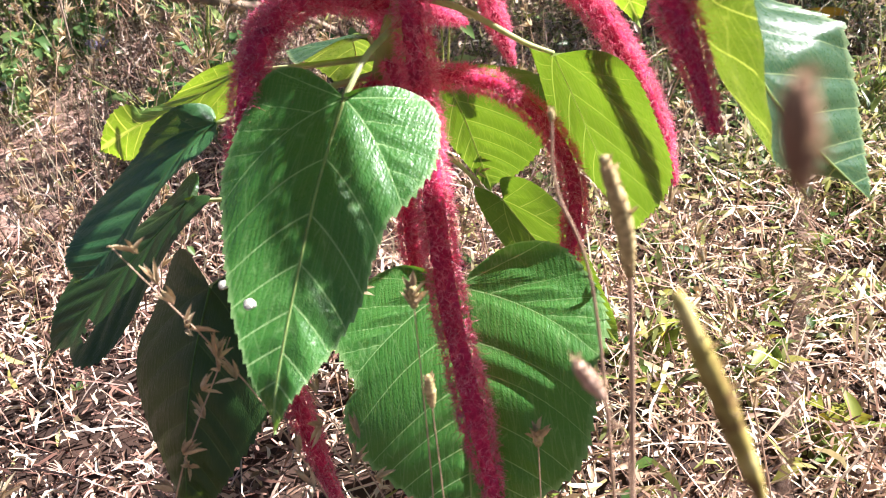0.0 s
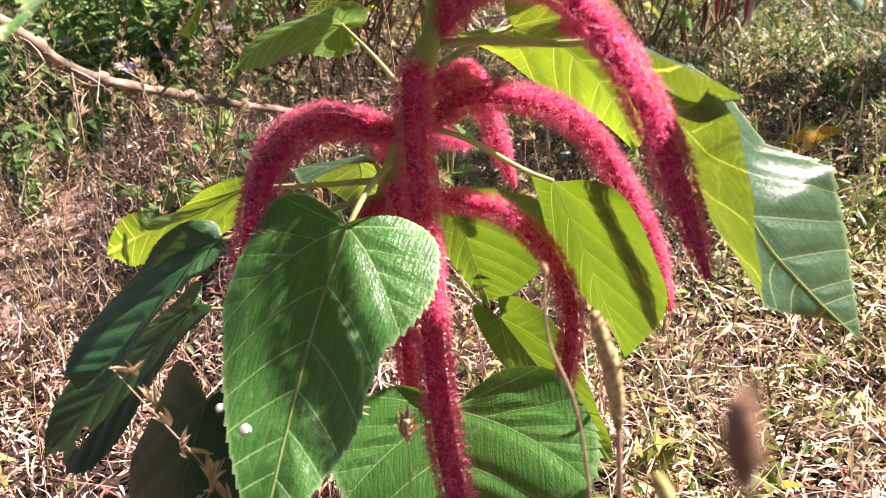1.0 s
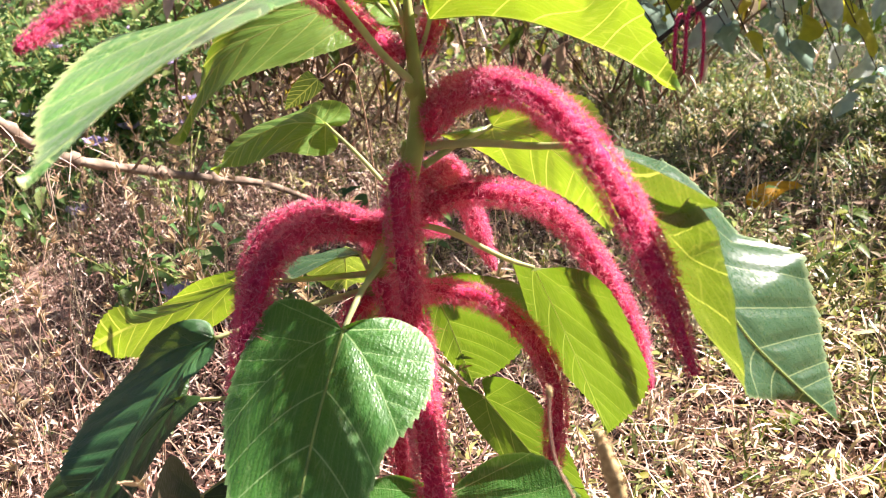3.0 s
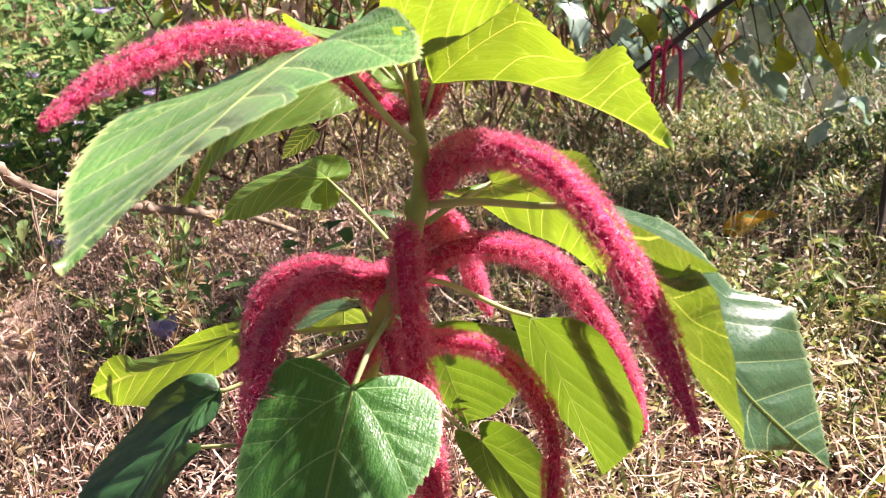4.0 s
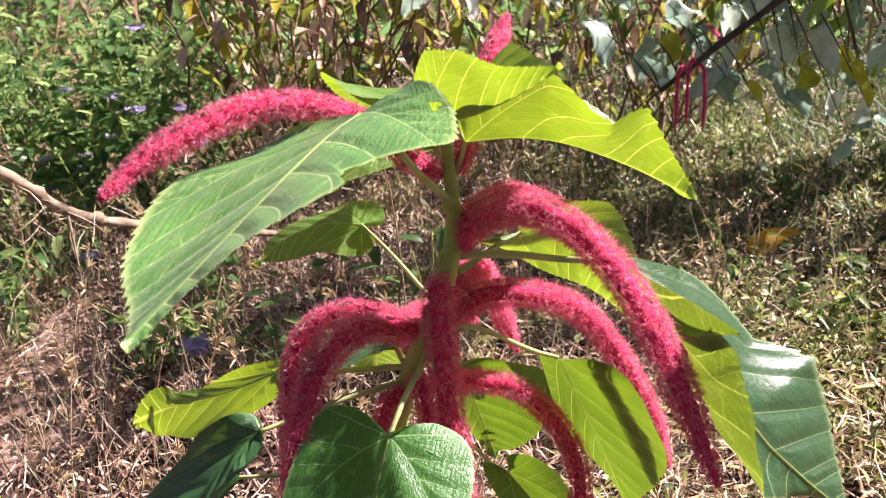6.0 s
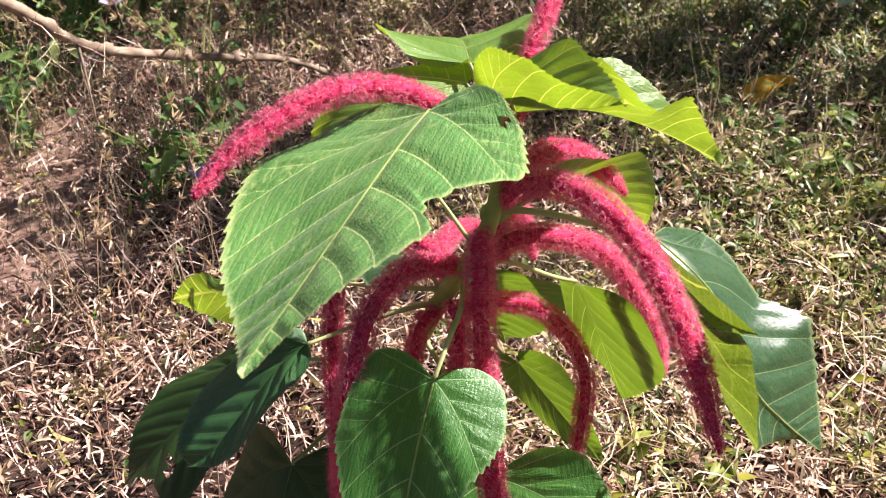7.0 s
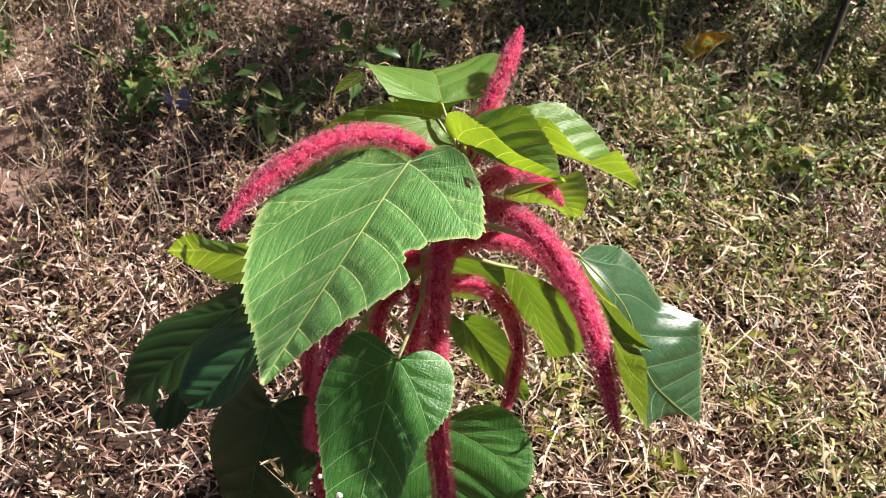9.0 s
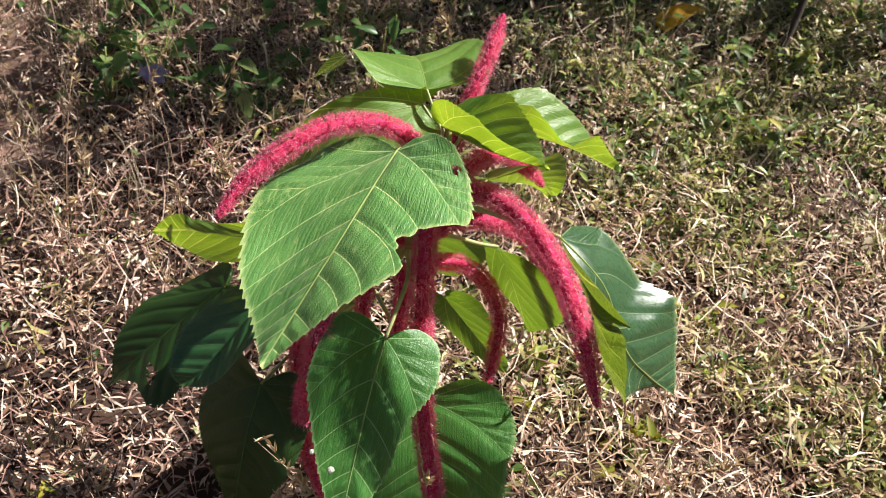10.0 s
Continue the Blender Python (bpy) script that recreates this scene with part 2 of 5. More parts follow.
def soil_material():
    """Dark reddish soil, trodden bare and pale along a path beside the plant."""
    m = soft_material("soil", [(0.25, (0.020, 0.010, 0.007)), (0.5, (0.044, 0.024, 0.017)), (0.8, (0.090, 0.052, 0.037))], 0.95, 0.0, "noise", 9, 8.0)
    nt = m.node_tree
    pr = next(n for n in nt.nodes if n.type == "BSDF_PRINCIPLED")
    soil = pr.inputs["Base Color"].links[0].from_socket
    tc = nt.nodes.new("ShaderNodeTexCoord")
    nz = node(nt, "ShaderNodeTexNoise", Scale=6.0, Detail=6.0)
    fine = node(nt, "ShaderNodeTexNoise", Scale=70.0, Detail=5.0)
    sep = nt.nodes.new("ShaderNodeSeparateXYZ")
    nt.links.new(tc.outputs["Object"], sep.inputs[0])
    for n in (nz, fine):
        nt.links.new(tc.outputs["Object"], n.inputs["Vector"])
    # the path runs from the near left to the far left
    away = maths(nt, "ABSOLUTE", maths(nt, "ADD", maths(nt, "MULTIPLY_ADD", sep.outputs[1], 0.35, sep.outputs[0]), 0.44))
    away = maths(nt, "MULTIPLY_ADD", nz.outputs["Fac"], 0.22, maths(nt, "ADD", away, maths(nt, "MAXIMUM", maths(nt, "SUBTRACT", 0.62, sep.outputs[1]), 0.0)))
    bare = ramp(nt, [(0.17, (1, 1, 1)), (0.28, (0, 0, 0))], away)
    pale = ramp(nt, [(0.30, (0.15, 0.085, 0.064)), (0.55, (0.27, 0.17, 0.13)), (0.75, (0.42, 0.29, 0.23))], fine.outputs["Fac"])
    nt.links.new(mixed(nt, soil, pale, bare), pr.inputs["Base Color"])
    return m


SOIL = soil_material()
STRAW = soft_material("dry_grass", [(0.0, (0.085, 0.042, 0.027)), (0.30, (0.33, 0.190, 0.125)), (0.62, (0.62, 0.415, 0.285)), (1.0, (0.95, 0.81, 0.61))], 0.36, 0.12, "island", 40)
STRAW_RED = soft_material("reddish_dry_grass", [(0.0, (0.065, 0.030, 0.023)), (0.30, (0.27, 0.140, 0.105)), (0.62, (0.53, 0.325, 0.25)), (1.0, (0.93, 0.75, 0.61))], 0.36, 0.12, "island", 40)
MEADOW = soft_material("meadow_grass", [(0.0, (0.035, 0.070, 0.022)), (0.5, (0.10, 0.165, 0.055)), (0.85, (0.20, 0.27, 0.11)), (1.0, (0.34, 0.36, 0.19))], 0.5, 0.3, "island", 40)
DULL = soft_material("dull_grass", [(0.0, (0.10, 0.075, 0.045)), (0.5, (0.30, 0.24, 0.15)), (1.0, (0.58, 0.50, 0.34))], 0.5, 0.3, "island", 40)
STRAW_GREEN = soft_material("fading_grass", [(0.0, (0.12, 0.16, 0.03)), (0.5, (0.28, 0.30, 0.08)), (1.0, (0.45, 0.40, 0.16))], 0.55, 0.3, "island", 40)
LITTER = soft_material("dead_leaf", [(0.0, (0.11, 0.058, 0.038)), (0.3, (0.36, 0.215, 0.145)), (0.65, (0.66, 0.46, 0.32)), (1.0, (0.92, 0.79, 0.60))], 0.42, 0.10, "island", 60)
GREENS = soft_material("ground_leaf", [(0.0, (0.045, 0.10, 0.022)), (0.4, (0.10, 0.18, 0.035)), (0.75, (0.20, 0.28, 0.045)), (1.0, (0.42, 0.40, 0.06))], 0.45, 0.4, "island", 50)
BUSHLEAF = soft_material("weed_leaf", [(0.0, (0.08, 0.19, 0.065)), (0.5, (0.19, 0.34, 0.11)), (1.0, (0.50, 0.62, 0.22))], 0.32, 0.66, "island", 50)
YELLOWGREEN = soft_material("fading_leaf", [(0.0, (0.10, 0.18, 0.03)), (0.5, (0.28, 0.33, 0.05)), (1.0, (0.58, 0.46, 0.05))], 0.45, 0.45, "island", 50)
# grey-green leaves; the sky's sheen on them is put into the pale tones
GREYLEAF = soft_material("grey_green_leaf", [(0.0, (0.24, 0.38, 0.28)), (0.4, (0.42, 0.56, 0.45)), (0.75, (0.64, 0.74, 0.62)), (1.0, (0.82, 0.87, 0.78))], 0.26, 0.42, "object", 50, sheen=0.9)
FADING = soft_material("fading_leaf", [(0.0, (0.40, 0.46, 0.05)), (1.0, (0.78, 0.66, 0.06))], 0.4, 0.55, "object", 50)
BARK = soft_material("bark", [(0.2, (0.14, 0.095, 0.065)), (0.55, (0.33, 0.24, 0.17)), (0.9, (0.48, 0.38, 0.28))], 0.85, 0.0, "noise", 55, 2.0)
DARKBARK = soft_material("dark_bark", [(0.2, (0.035, 0.026, 0.022)), (0.9, (0.11, 0.08, 0.06))], 0.85, 0.0, "noise", 45, 2.0)
TWIG = soft_material("dry_twig", [(0.0, (0.10, 0.055, 0.035)), (0.5, (0.22, 0.13, 0.08)), (1.0, (0.36, 0.25, 0.15))], 0.8, 0.0, "object", 60)
SEED = soft_material("seed_husk", [(0.0, (0.46, 0.32, 0.19)), (0.5, (0.64, 0.48, 0.29)), (1.0, (0.80, 0.67, 0.46))], 0.65, 0.3, "island", 200)
SEED_BODY = soft_material("seed_head_tan", [(0.3, (0.44, 0.32, 0.13)), (0.7, (0.70, 0.56, 0.28))], 0.7, 0.15, "noise", 420, 0.6)
SEED_BROWN = soft_material("seed_head_brown", [(0.3, (0.26, 0.13, 0.075)), (0.7, (0.46, 0.27, 0.16))], 0.7, 0.1, "noise", 420, 0.6)
SEED_OLIVE = soft_material("seed_head_olive", [(0.35, (0.20, 0.11, 0.04)), (0.5, (0.44, 0.35, 0.09)), (0.7, (0.62, 0.53, 0.22))], 0.7, 0.1, "noise", 90, 0.6)
SEED_PINK = soft_material("seed_head_pink", [(0.3, (0.50, 0.30, 0.21)), (0.7, (0.72, 0.50, 0.38))], 0.7, 0.2, "noise", 300, 0.6)
YELLOW = soft_material("yellow_leaf", [(0.2, (0.80, 0.38, 0.012)), (0.8, (0.92, 0.52, 0.03))], 0.45, 0.3, "noise", 40)
PURPLE = soft_material("purple_petal", [(0.2, (0.55, 0.44, 0.80)), (0.8, (0.72, 0.62, 0.90))], 0.6, 0.5, "noise", 60)
PINKSTEM = soft_material("pink_stalk", [(0.2, (0.35, 0.09, 0.11)), (0.8, (0.48, 0.20, 0.17))], 0.6, 0.0, "noise", 60)
SHELL = soft_material("pale_shell", [(0.2, (0.55, 0.50, 0.42)), (0.8, (0.80, 0.76, 0.68))], 0.5, 0.0, "noise", 600)


# ---- geometry helpers ----
def link(name, me, material, parent=None, label="", smooth=True):
    me.materials.append(material)
    if smooth:
        me.polygons.foreach_set("use_smooth", np.ones(len(me.polygons), dtype=bool))
    ob = new(name, me)
    if parent:
        ob.parent = parent
    if label:
        tagged(ob, label=label)
    return ob


def arrays(name, verts, quads=None, tris=None):
    """A mesh from numpy arrays of places and of corner numbers."""
    me = bpy.data.meshes.new(name)
    loops, sizes = [], []
    for f in (quads, tris):
        if f is not None and len(f):
            loops.append(np.asarray(f).ravel())
            sizes.append(np.full(len(f), np.asarray(f).shape[1]))
    loops, sizes = np.concatenate(loops), np.concatenate(sizes)
    me.vertices.add(len(verts))
    me.vertices.foreach_set("co", np.asarray(verts, dtype=np.float32).ravel())
    me.loops.add(len(loops))
    me.loops.foreach_set("vertex_index", loops.astype(np.int32))
    me.polygons.add(len(sizes))
    me.polygons.foreach_set("loop_start", np.concatenate([[0], np.cumsum(sizes)[:-1]]).astype(np.int32))
    me.update(calc_edges=True)
    me.validate()
    return me


def spline(points, n):
    """A smooth curve through the points, sampled n times."""
    p = np.array(points, float)
    p = np.vstack([2 * p[0] - p[1], p, 2 * p[-1] - p[-2]])
    u = np.linspace(0, len(p) - 3 - 1e-6, n)
    i = u.astype(int)
    f = (u - i)[:, None]
    a, b, c, d = p[i], p[i + 1], p[i + 2], p[i + 3]
    return 0.5 * (2 * b + (c - a) * f + (2 * a - 5 * b + 4 * c - d) * f**2 + (3 * b - 3 * c + d - a) * f**3)


def unit(v):
    v = np.asarray(v, float)
    return v / (np.linalg.norm(v, axis=-1, keepdims=True) + 1e-12)


def tube(curve, radii, sides=8, wobble=0.0, rng=None):
    """Places and faces of a tapered tube along a sampled curve, closed at both ends."""
    c = np.asarray(curve, float)
    t = unit(np.gradient(c, axis=0))
    ref = np.array([0.31, 0.77, 0.55])
    s = unit(np.cross(t, ref))
    k = np.cross(s, t)
    r = np.broadcast_to(np.asarray(radii, float), (len(c),)).copy()
    if wobble:
        r = r * (1 + wobble * rng.standard_normal(len(c)))
    a = np.arange(sides) * 2 * np.pi / sides
    v = c[:, None] + r[:, None, None] * (np.cos(a)[None, :, None] * s[:, None] + np.sin(a)[None, :, None] * k[:, None])
    v = v.reshape(-1, 3)
    n = len(c)
    i, j = np.meshgrid(np.arange(n - 1), np.arange(sides), indexing="ij")
    q = np.stack([i * sides + j, i * sides + (j + 1) % sides, (i + 1) * sides + (j + 1) % sides, (i + 1) * sides + j], -1).reshape(-1, 4)
    v = np.vstack([v, c[:1], c[-1:]])
    js = np.arange(sides)
    t0 = np.stack([(js + 1) % sides, js, np.full(sides, n * sides)], -1)
    t1 = np.stack([(n - 1) * sides + js, (n - 1) * sides + (js + 1) % sides, np.full(sides, n * sides + 1)], -1)
    return v, q, np.vstack([t0, t1])


def joined(pieces):
    """Several (places, quads, tris) put together."""
    vs, qs, ts, n = [], [], [], 0
    for v, q, t in pieces:
        vs.append(v)
        if q is not None and len(q):
            qs.append(np.asarray(q) + n)
        if t is not None and len(t):
            ts.append(np.asarray(t) + n)
        n += len(v)
    return np.vstack(vs), (np.vstack(qs) if qs else None), (np.vstack(ts) if ts else None)


def tubes(name, pieces, material, parent=None, label=""):
    return link(name, arrays(name, *joined(pieces)), material, parent, label)


def blades(rng, places, lengths, widths, heading, rise, arch, twist=0.6):
    """Many narrow bent strips, each of three cross-lines: dry grass, green grass."""
    n = len(places)
    d = np.stack([np.cos(heading) * np.cos(rise), np.sin(heading) * np.cos(rise), np.sin(rise)], -1)
    side = unit(np.stack([-np.sin(heading), np.cos(heading), twist * rng.standard_normal(n)], -1))
    upw = np.cross(d, side)
    upw[upw[:, 2] < 0] *= -1
    L, W = lengths[:, None], widths[:, None]
    bendy = 0.10 * rng.standard_normal((n, 1))
    v = []
    for f, half, lift, sway in ((0.0, 0.22, 0.0, 0.0), (0.33, 0.5, 0.9, 0.8), (0.68, 0.42, 0.85, 1.0), (1.0, 0.06, 0.0, 0.2)):
        c = places + d * L * f + upw * L * arch[:, None] * lift + side * L * bendy * sway
        v += [c - side * W * half, c + side * W * half]
    v = np.stack(v, 1).reshape(-1, 3)
    b = np.arange(n)[:, None] * 8
    q = np.concatenate([b + np.array([[k, k + 1, k + 3, k + 2]]) for k in (0, 2, 4)], 0)
    return v, q, None


def leaflets(rng, places, lengths, heading, rise, ratio=0.45, fold=0.25, droop=0.2):
    """Many small pointed leaves, each folded along its middle."""
    n = len(places)
    d = np.stack([np.cos(heading) * np.cos(rise), np.sin(heading) * np.cos(rise), np.sin(rise)], -1)
    side = np.stack([-np.sin(heading), np.cos(heading), 0.35 * rng.standard_normal(n)], -1)
    side = unit(side - (side * d).sum(-1, keepdims=True) * d)
    upw = np.cross(d, side)
    upw[upw[:, 2] < 0] *= -1
    L = lengths[:, None]
    w = L * ratio * 0.5

    def at(y, x, z):
        return places + d * L * y + side * w * x + upw * L * z

    v = np.stack([at(0, 0, 0), at(0.28, -0.92, fold * 0.3), at(0.30, 0, -0.02), at(0.28, 0.92, fold * 0.3), at(0.64, -0.72, fold * 0.25 - droop * 0.4), at(0.66, 0, -droop * 0.45), at(0.64, 0.72, fold * 0.25 - droop * 0.4), at(1.0, 0, -droop)], 1).reshape(-1, 3)
    b = np.arange(n)[:, None] * 8
    q = np.concatenate([b + np.array([[1, 2, 5, 4]]), b + np.array([[2, 3, 6, 5]])], 0)
    t = np.concatenate([b + np.array([[0, 2, 1]]), b + np.array([[0, 3, 2]]), b + np.array([[4, 5, 7]]), b + np.array([[5, 6, 7]])], 0)
    return v, q, t


# ---- ground ----
def relief(x, y):
    """Gentle unevenness of the soil, which falls away to the left."""
    return -0.024 + 0.13 * np.clip(x + 0.15, -0.8, 0) + 0.012 * np.sin(3.1 * x + 1.0) * np.cos(2.7 * y + 0.4) + 0.006 * np.sin(9.0 * x + 5.0 * y) + 0.004 * np.cos(17.0 * y - 8.0 * x) - 0.008


def build_ground():
    def axis(near, far, step, grow):
        a, s = [0.0], step
        while a[-1] < far:
            s = step if a[-1] < near else s * grow
            a.append(a[-1] + s)
        return np.array(a)

    half = axis(2.6, 400.0, 0.045, 1.35)
    xs = np.concatenate([-half[:0:-1], half])
    ys = xs + 0.8
    X, Y = np.meshgrid(xs, ys, indexing="ij")
    v = np.stack([X, Y, relief(X, Y)], -1).reshape(-1, 3)
    n, m = len(xs), len(ys)
    i, j = np.meshgrid(np.arange(n - 1), np.arange(m - 1), indexing="ij")
    q = np.stack([i * m + j, (i + 1) * m + j, (i + 1) * m + j + 1, i * m + j + 1], -1).reshape(-1, 4)
    tagged(link("ground", arrays("ground", v, q), SOIL), "bare brown soil under dry grass and leaf litter", "ground", kind="structure")


build_ground()


# ---- leaves ----
OUTLINE = [(0, 0), (0.2, -0.075), (0.48, -0.125), (0.78, -0.085), (0.96, 0.05), (1.0, 0.2), (0.97, 0.34), (0.84, 0.52), (0.60, 0.70), (0.32, 0.845), (0.12, 0.935), (0.0, 1.0)]


def side_veins(x, y, wide, long, rng):
    """Vein fields of one half blade, at x and y in centimetres from the midrib and along it. Returns the number of the side vein, that of the outer vein
    (they leave the lowest side vein outwards), the height over the lowest side vein, and the centimetres from vein to vein of both families."""
    starts = np.array([-0.18, 0.0, 0.20, 0.37, 0.52, 0.65, 0.76, 0.85, 0.93, 1.02]) * long
    starts[2:-1] += rng.normal(0, 0.012, len(starts) - 3) * long
    reach = rng.uniform(0.38, 0.45) * long

    def lowest(q):
        return reach * (0.52 * (q / wide) + 0.48 * np.clip(q / wide, 0, 2) ** 2.2)

    def number(px, py):
        return np.interp(py - lowest(px), starts, np.arange(len(starts)) - 1.0)

    t = np.linspace(0, wide * 1.15, 90)
    slope = np.interp(t / wide, [0, 0.35, 0.7, 1.1], [-0.28, 0.02, 0.22, 0.40])
    feet = np.array([0.0, 0.24, 0.43, 0.61, 0.78, 0.95, 1.2]) * wide

    def outer(px, py):
        line = lowest(t) + slope * (px[..., None] - t)
        miss = np.abs(py[..., None] - line) + np.where(t > px[..., None] + 0.02, 50.0, 0.0)
        best = np.take(t, np.argmin(miss, -1))
        far = np.maximum(slope[0] * px - py, 0)
        return np.interp(best, feet, np.arange(len(feet))) - far / (0.30 * wide)

    e = 0.05
    ki, ko = number(x, y), outer(x, y)
    gi = 1 / np.maximum(np.hypot(number(x + e, y) - ki, number(x, y + e) - ki) / e, 0.12)
    go = 1 / np.clip(np.hypot(outer(x + 4 * e, y) - ko, outer(x, y + 4 * e) - ko) / (4 * e), 0.5, 2.0)
    return ki, ko, y - lowest(x), gi, go


def leaf_blade(midrib, edge_a, edge_b, seed=0, curl=0.0, quilt=0.0009, lobe=1.0, bite=None, up=(0, 0, 1), teeth=44, wave=0.004, pinch=None, fields=None, rib=0.0011, bow=None, roll=None, trim=None, holes=()):
    """Blade and midrib of a heart-shaped toothed leaf. midrib: places from the petiole to the tip; edge_a, edge_b: the margin's widest places on both
    sides; curl: lift of the margins in metres; bite: (edge, where, width, depth) eaten from a margin; pinch, by edge "a" or "b": share of the width at the base;
    trim, by edge: rows of (share of the length, share of the width); holes: rows of (edge, share of the length, share of the width, radius in metres);
    bow, by edge: hollow across that half in metres; roll, by edge: rows of (share of the length, degrees) by which that half rolls up; fields, by edge: rows of (share of the length, way to the margin) for a leaf that folds or twists."""
    rng = np.random.default_rng(seed)
    rows, cols, fine = (teeth * 4, 19, 200) if teeth > 20 else (teeth * 3, 8, 200)
    c = spline(midrib, fine)
    steps = np.concatenate([[0], np.cumsum(np.linalg.norm(np.diff(c, axis=0), axis=1))])
    length = steps[-1]

    def on(y):
        """Place and tangent at a share y of the midrib; straight on before its start."""
        s = np.clip(y, 0, 1) * length
        p = np.stack([np.interp(s, steps, c[:, k]) for k in range(3)], -1)
        g = np.gradient(c, steps, axis=0)
        t = unit(np.stack([np.interp(s, steps, g[:, k]) for k in range(3)], -1))
        return p + t * (np.minimum(y, 0) * length)[..., None], t

    ea, eb = np.array(edge_a, float), np.array(edge_b, float)

    def offset(e):
        k = np.argmin(np.linalg.norm(c - e, axis=1))
        k = min(max(k, int(0.15 * fine)), int(0.6 * fine))
        t = unit(c[min(k + 1, fine - 1)] - c[k - 1])
        d = e - c[k]
        return d - t * (d @ t), t

    da, ta = offset(ea)
    db, _ = offset(eb)
    n0 = unit(np.cross(unit(db) - unit(da) if np.linalg.norm(unit(db) - unit(da)) > 0.05 else db, ta))
    letters = "ab"
    if n0 @ np.array(up, float) < 0:
        da, db, n0, letters = db, da, -n0, "ba"
    o = spline(OUTLINE, rows + 1)
    tau = np.linspace(0, 1, rows + 1)
    ym = np.clip((tau - 0.38) / 0.62, 0, 1) ** 1.25
    phase = tau * teeth
    tooth = (phase % 1.0) ** 1.5
    verts, faces, layers, base = [], [], {"UVMap": [], "Spacing": [], "Outer": [], "Margin": []}, 0
    r = np.linspace(0, 1, cols)
    for side, dvec in ((0, da), (1, db)):
        w = np.linalg.norm(dvec)
        X = o[:, 0] * (1 + 0.02 * np.sin(tau * 23 + seed + side * 2))
        Y = np.where(o[:, 1] < 0, o[:, 1] * lobe, o[:, 1])
        if bite and bite[0] == letters[side]:
            X = X * (1 - bite[3] * np.exp(-(((tau - bite[1]) / bite[2]) ** 4)) * (1 + 0.12 * np.sin(tau * 160)))
        if trim and letters[side] in trim:
            rows_t = trim[letters[side]]
            X = X * np.interp(o[:, 1], [q[0] for q in rows_t], [q[1] for q in rows_t])
        if pinch and letters[side] in pinch:
            q = pinch[letters[side]]
            X = X * (q + (1 - q) * np.clip(tau / 0.55, 0, 1) ** 1.5)
        gx = X[:, None] * r[None]
        gy = ym[:, None] + (Y - ym)[:, None] * np.where(Y > ym, 1, 0)[:, None] * (r**1.3)[None] + (Y - ym)[:, None] * np.where(Y > ym, 0, 1)[:, None] * r[None] + 0.02 * (r * (1 - r))[None] * (tau * (1 - tau) * 4)[:, None]
        gx[:, -1] *= 1 + 0.045 * tooth * (o[:, 0] > 0.06)
        gy[:, -1] += 0.018 * tooth * (o[:, 0] > 0.06) * (o[:, 1] > 0)
        p, t = on(gy)
        reach = (gx * w)[..., None]
        if fields:
            rows_f = fields[letters[side]]
            dv = np.stack([np.interp(gy, [q[0] for q in rows_f], [q[1][a] for q in rows_f]) for a in range(3)], -1)
            reach, dn = gx[..., None] * np.linalg.norm(dv, axis=-1, keepdims=True), unit(dv)
        else:
            dn = unit(dvec - t * (t @ dvec)[..., None])
        nn = unit(np.cross(dn, t)) * (1 if side else -1)
        lift = curl * gx**2 * np.abs(gx) ** 0.5
        if bow:
            lift = lift + bow[letters[side]] * 4 * (gx**2 - gx)
        ki, ko, above, gi, go = side_veins(gx * w * 100, gy * length * 100, w * 100, length * 100, rng)
        off = np.minimum(np.abs(ki - np.round(ki)) * gi, np.where(above < 0, np.abs(ko - np.round(ko)) * go, 9.0))
        off = np.minimum(off, gx * w * 100)
        puff = quilt * (1 - np.exp(-((off / 0.45) ** 2))) * np.clip((1 - r) * 5, 0, 1)[None]
        ripple = wave * np.sin(tau * 14 + seed * 1.7 + side * 2.2)[:, None] * r[None] ** 3
        if roll and letters[side] in roll:
            phi = np.radians(np.interp(gy, [q[0] for q in roll[letters[side]]], [q[1] for q in roll[letters[side]]])) * r[None] + 1e-4
            p = p + nn * reach * ((1 - np.cos(phi)) / phi)[..., None]
            reach = reach * (np.sin(phi) / phi)[..., None]
            nn = nn * np.cos(phi)[..., None] - dn * np.sin(phi)[..., None]
        g = p + dn * reach + nn * (lift + puff + ripple)[..., None]
        verts.append(g.reshape(-1, 3))
        layers["UVMap"].append(np.stack([gx * w * 100, ki], -1).reshape(-1, 2))
        layers["Spacing"].append(np.stack([gi, go], -1).reshape(-1, 2))
        layers["Outer"].append(np.stack([ko, above], -1).reshape(-1, 2))
        layers["Margin"].append(np.stack([np.broadcast_to(r[None], gx.shape), ki], -1).reshape(-1, 2))
        i, j = np.meshgrid(np.arange(rows), np.arange(cols - 1), indexing="ij")
        c0 = i * cols + j
        f = np.stack([c0, c0 + 1, c0 + cols + 1, c0 + cols], -1).reshape(-1, 4)
        for edge, hy, hx, hr in holes:
            if edge == letters[side]:
                fx = gx.ravel()[f].mean(1) * w - hx * w
                fy = (gy.ravel()[f].mean(1) - hy) * length
                ang = np.arctan2(fy, fx)
                f = f[np.hypot(fx, fy) > hr * (1 + 0.35 * np.sin(3 * ang + seed) + 0.2 * np.sin(5 * ang))]
        faces.append((f if side else f[:, ::-1]) + base)
        base += g.shape[0] * g.shape[1]
    mid, _ = on(np.linspace(0, 0.985, 40))
    pieces = [tube(mid, np.linspace(rib, rib * 0.2, 40), 6)]
    me = arrays("leaf", np.vstack(verts), np.vstack(faces))
    idx = np.empty(len(me.loops), dtype=np.int32)
    me.loops.foreach_get("vertex_index", idx)
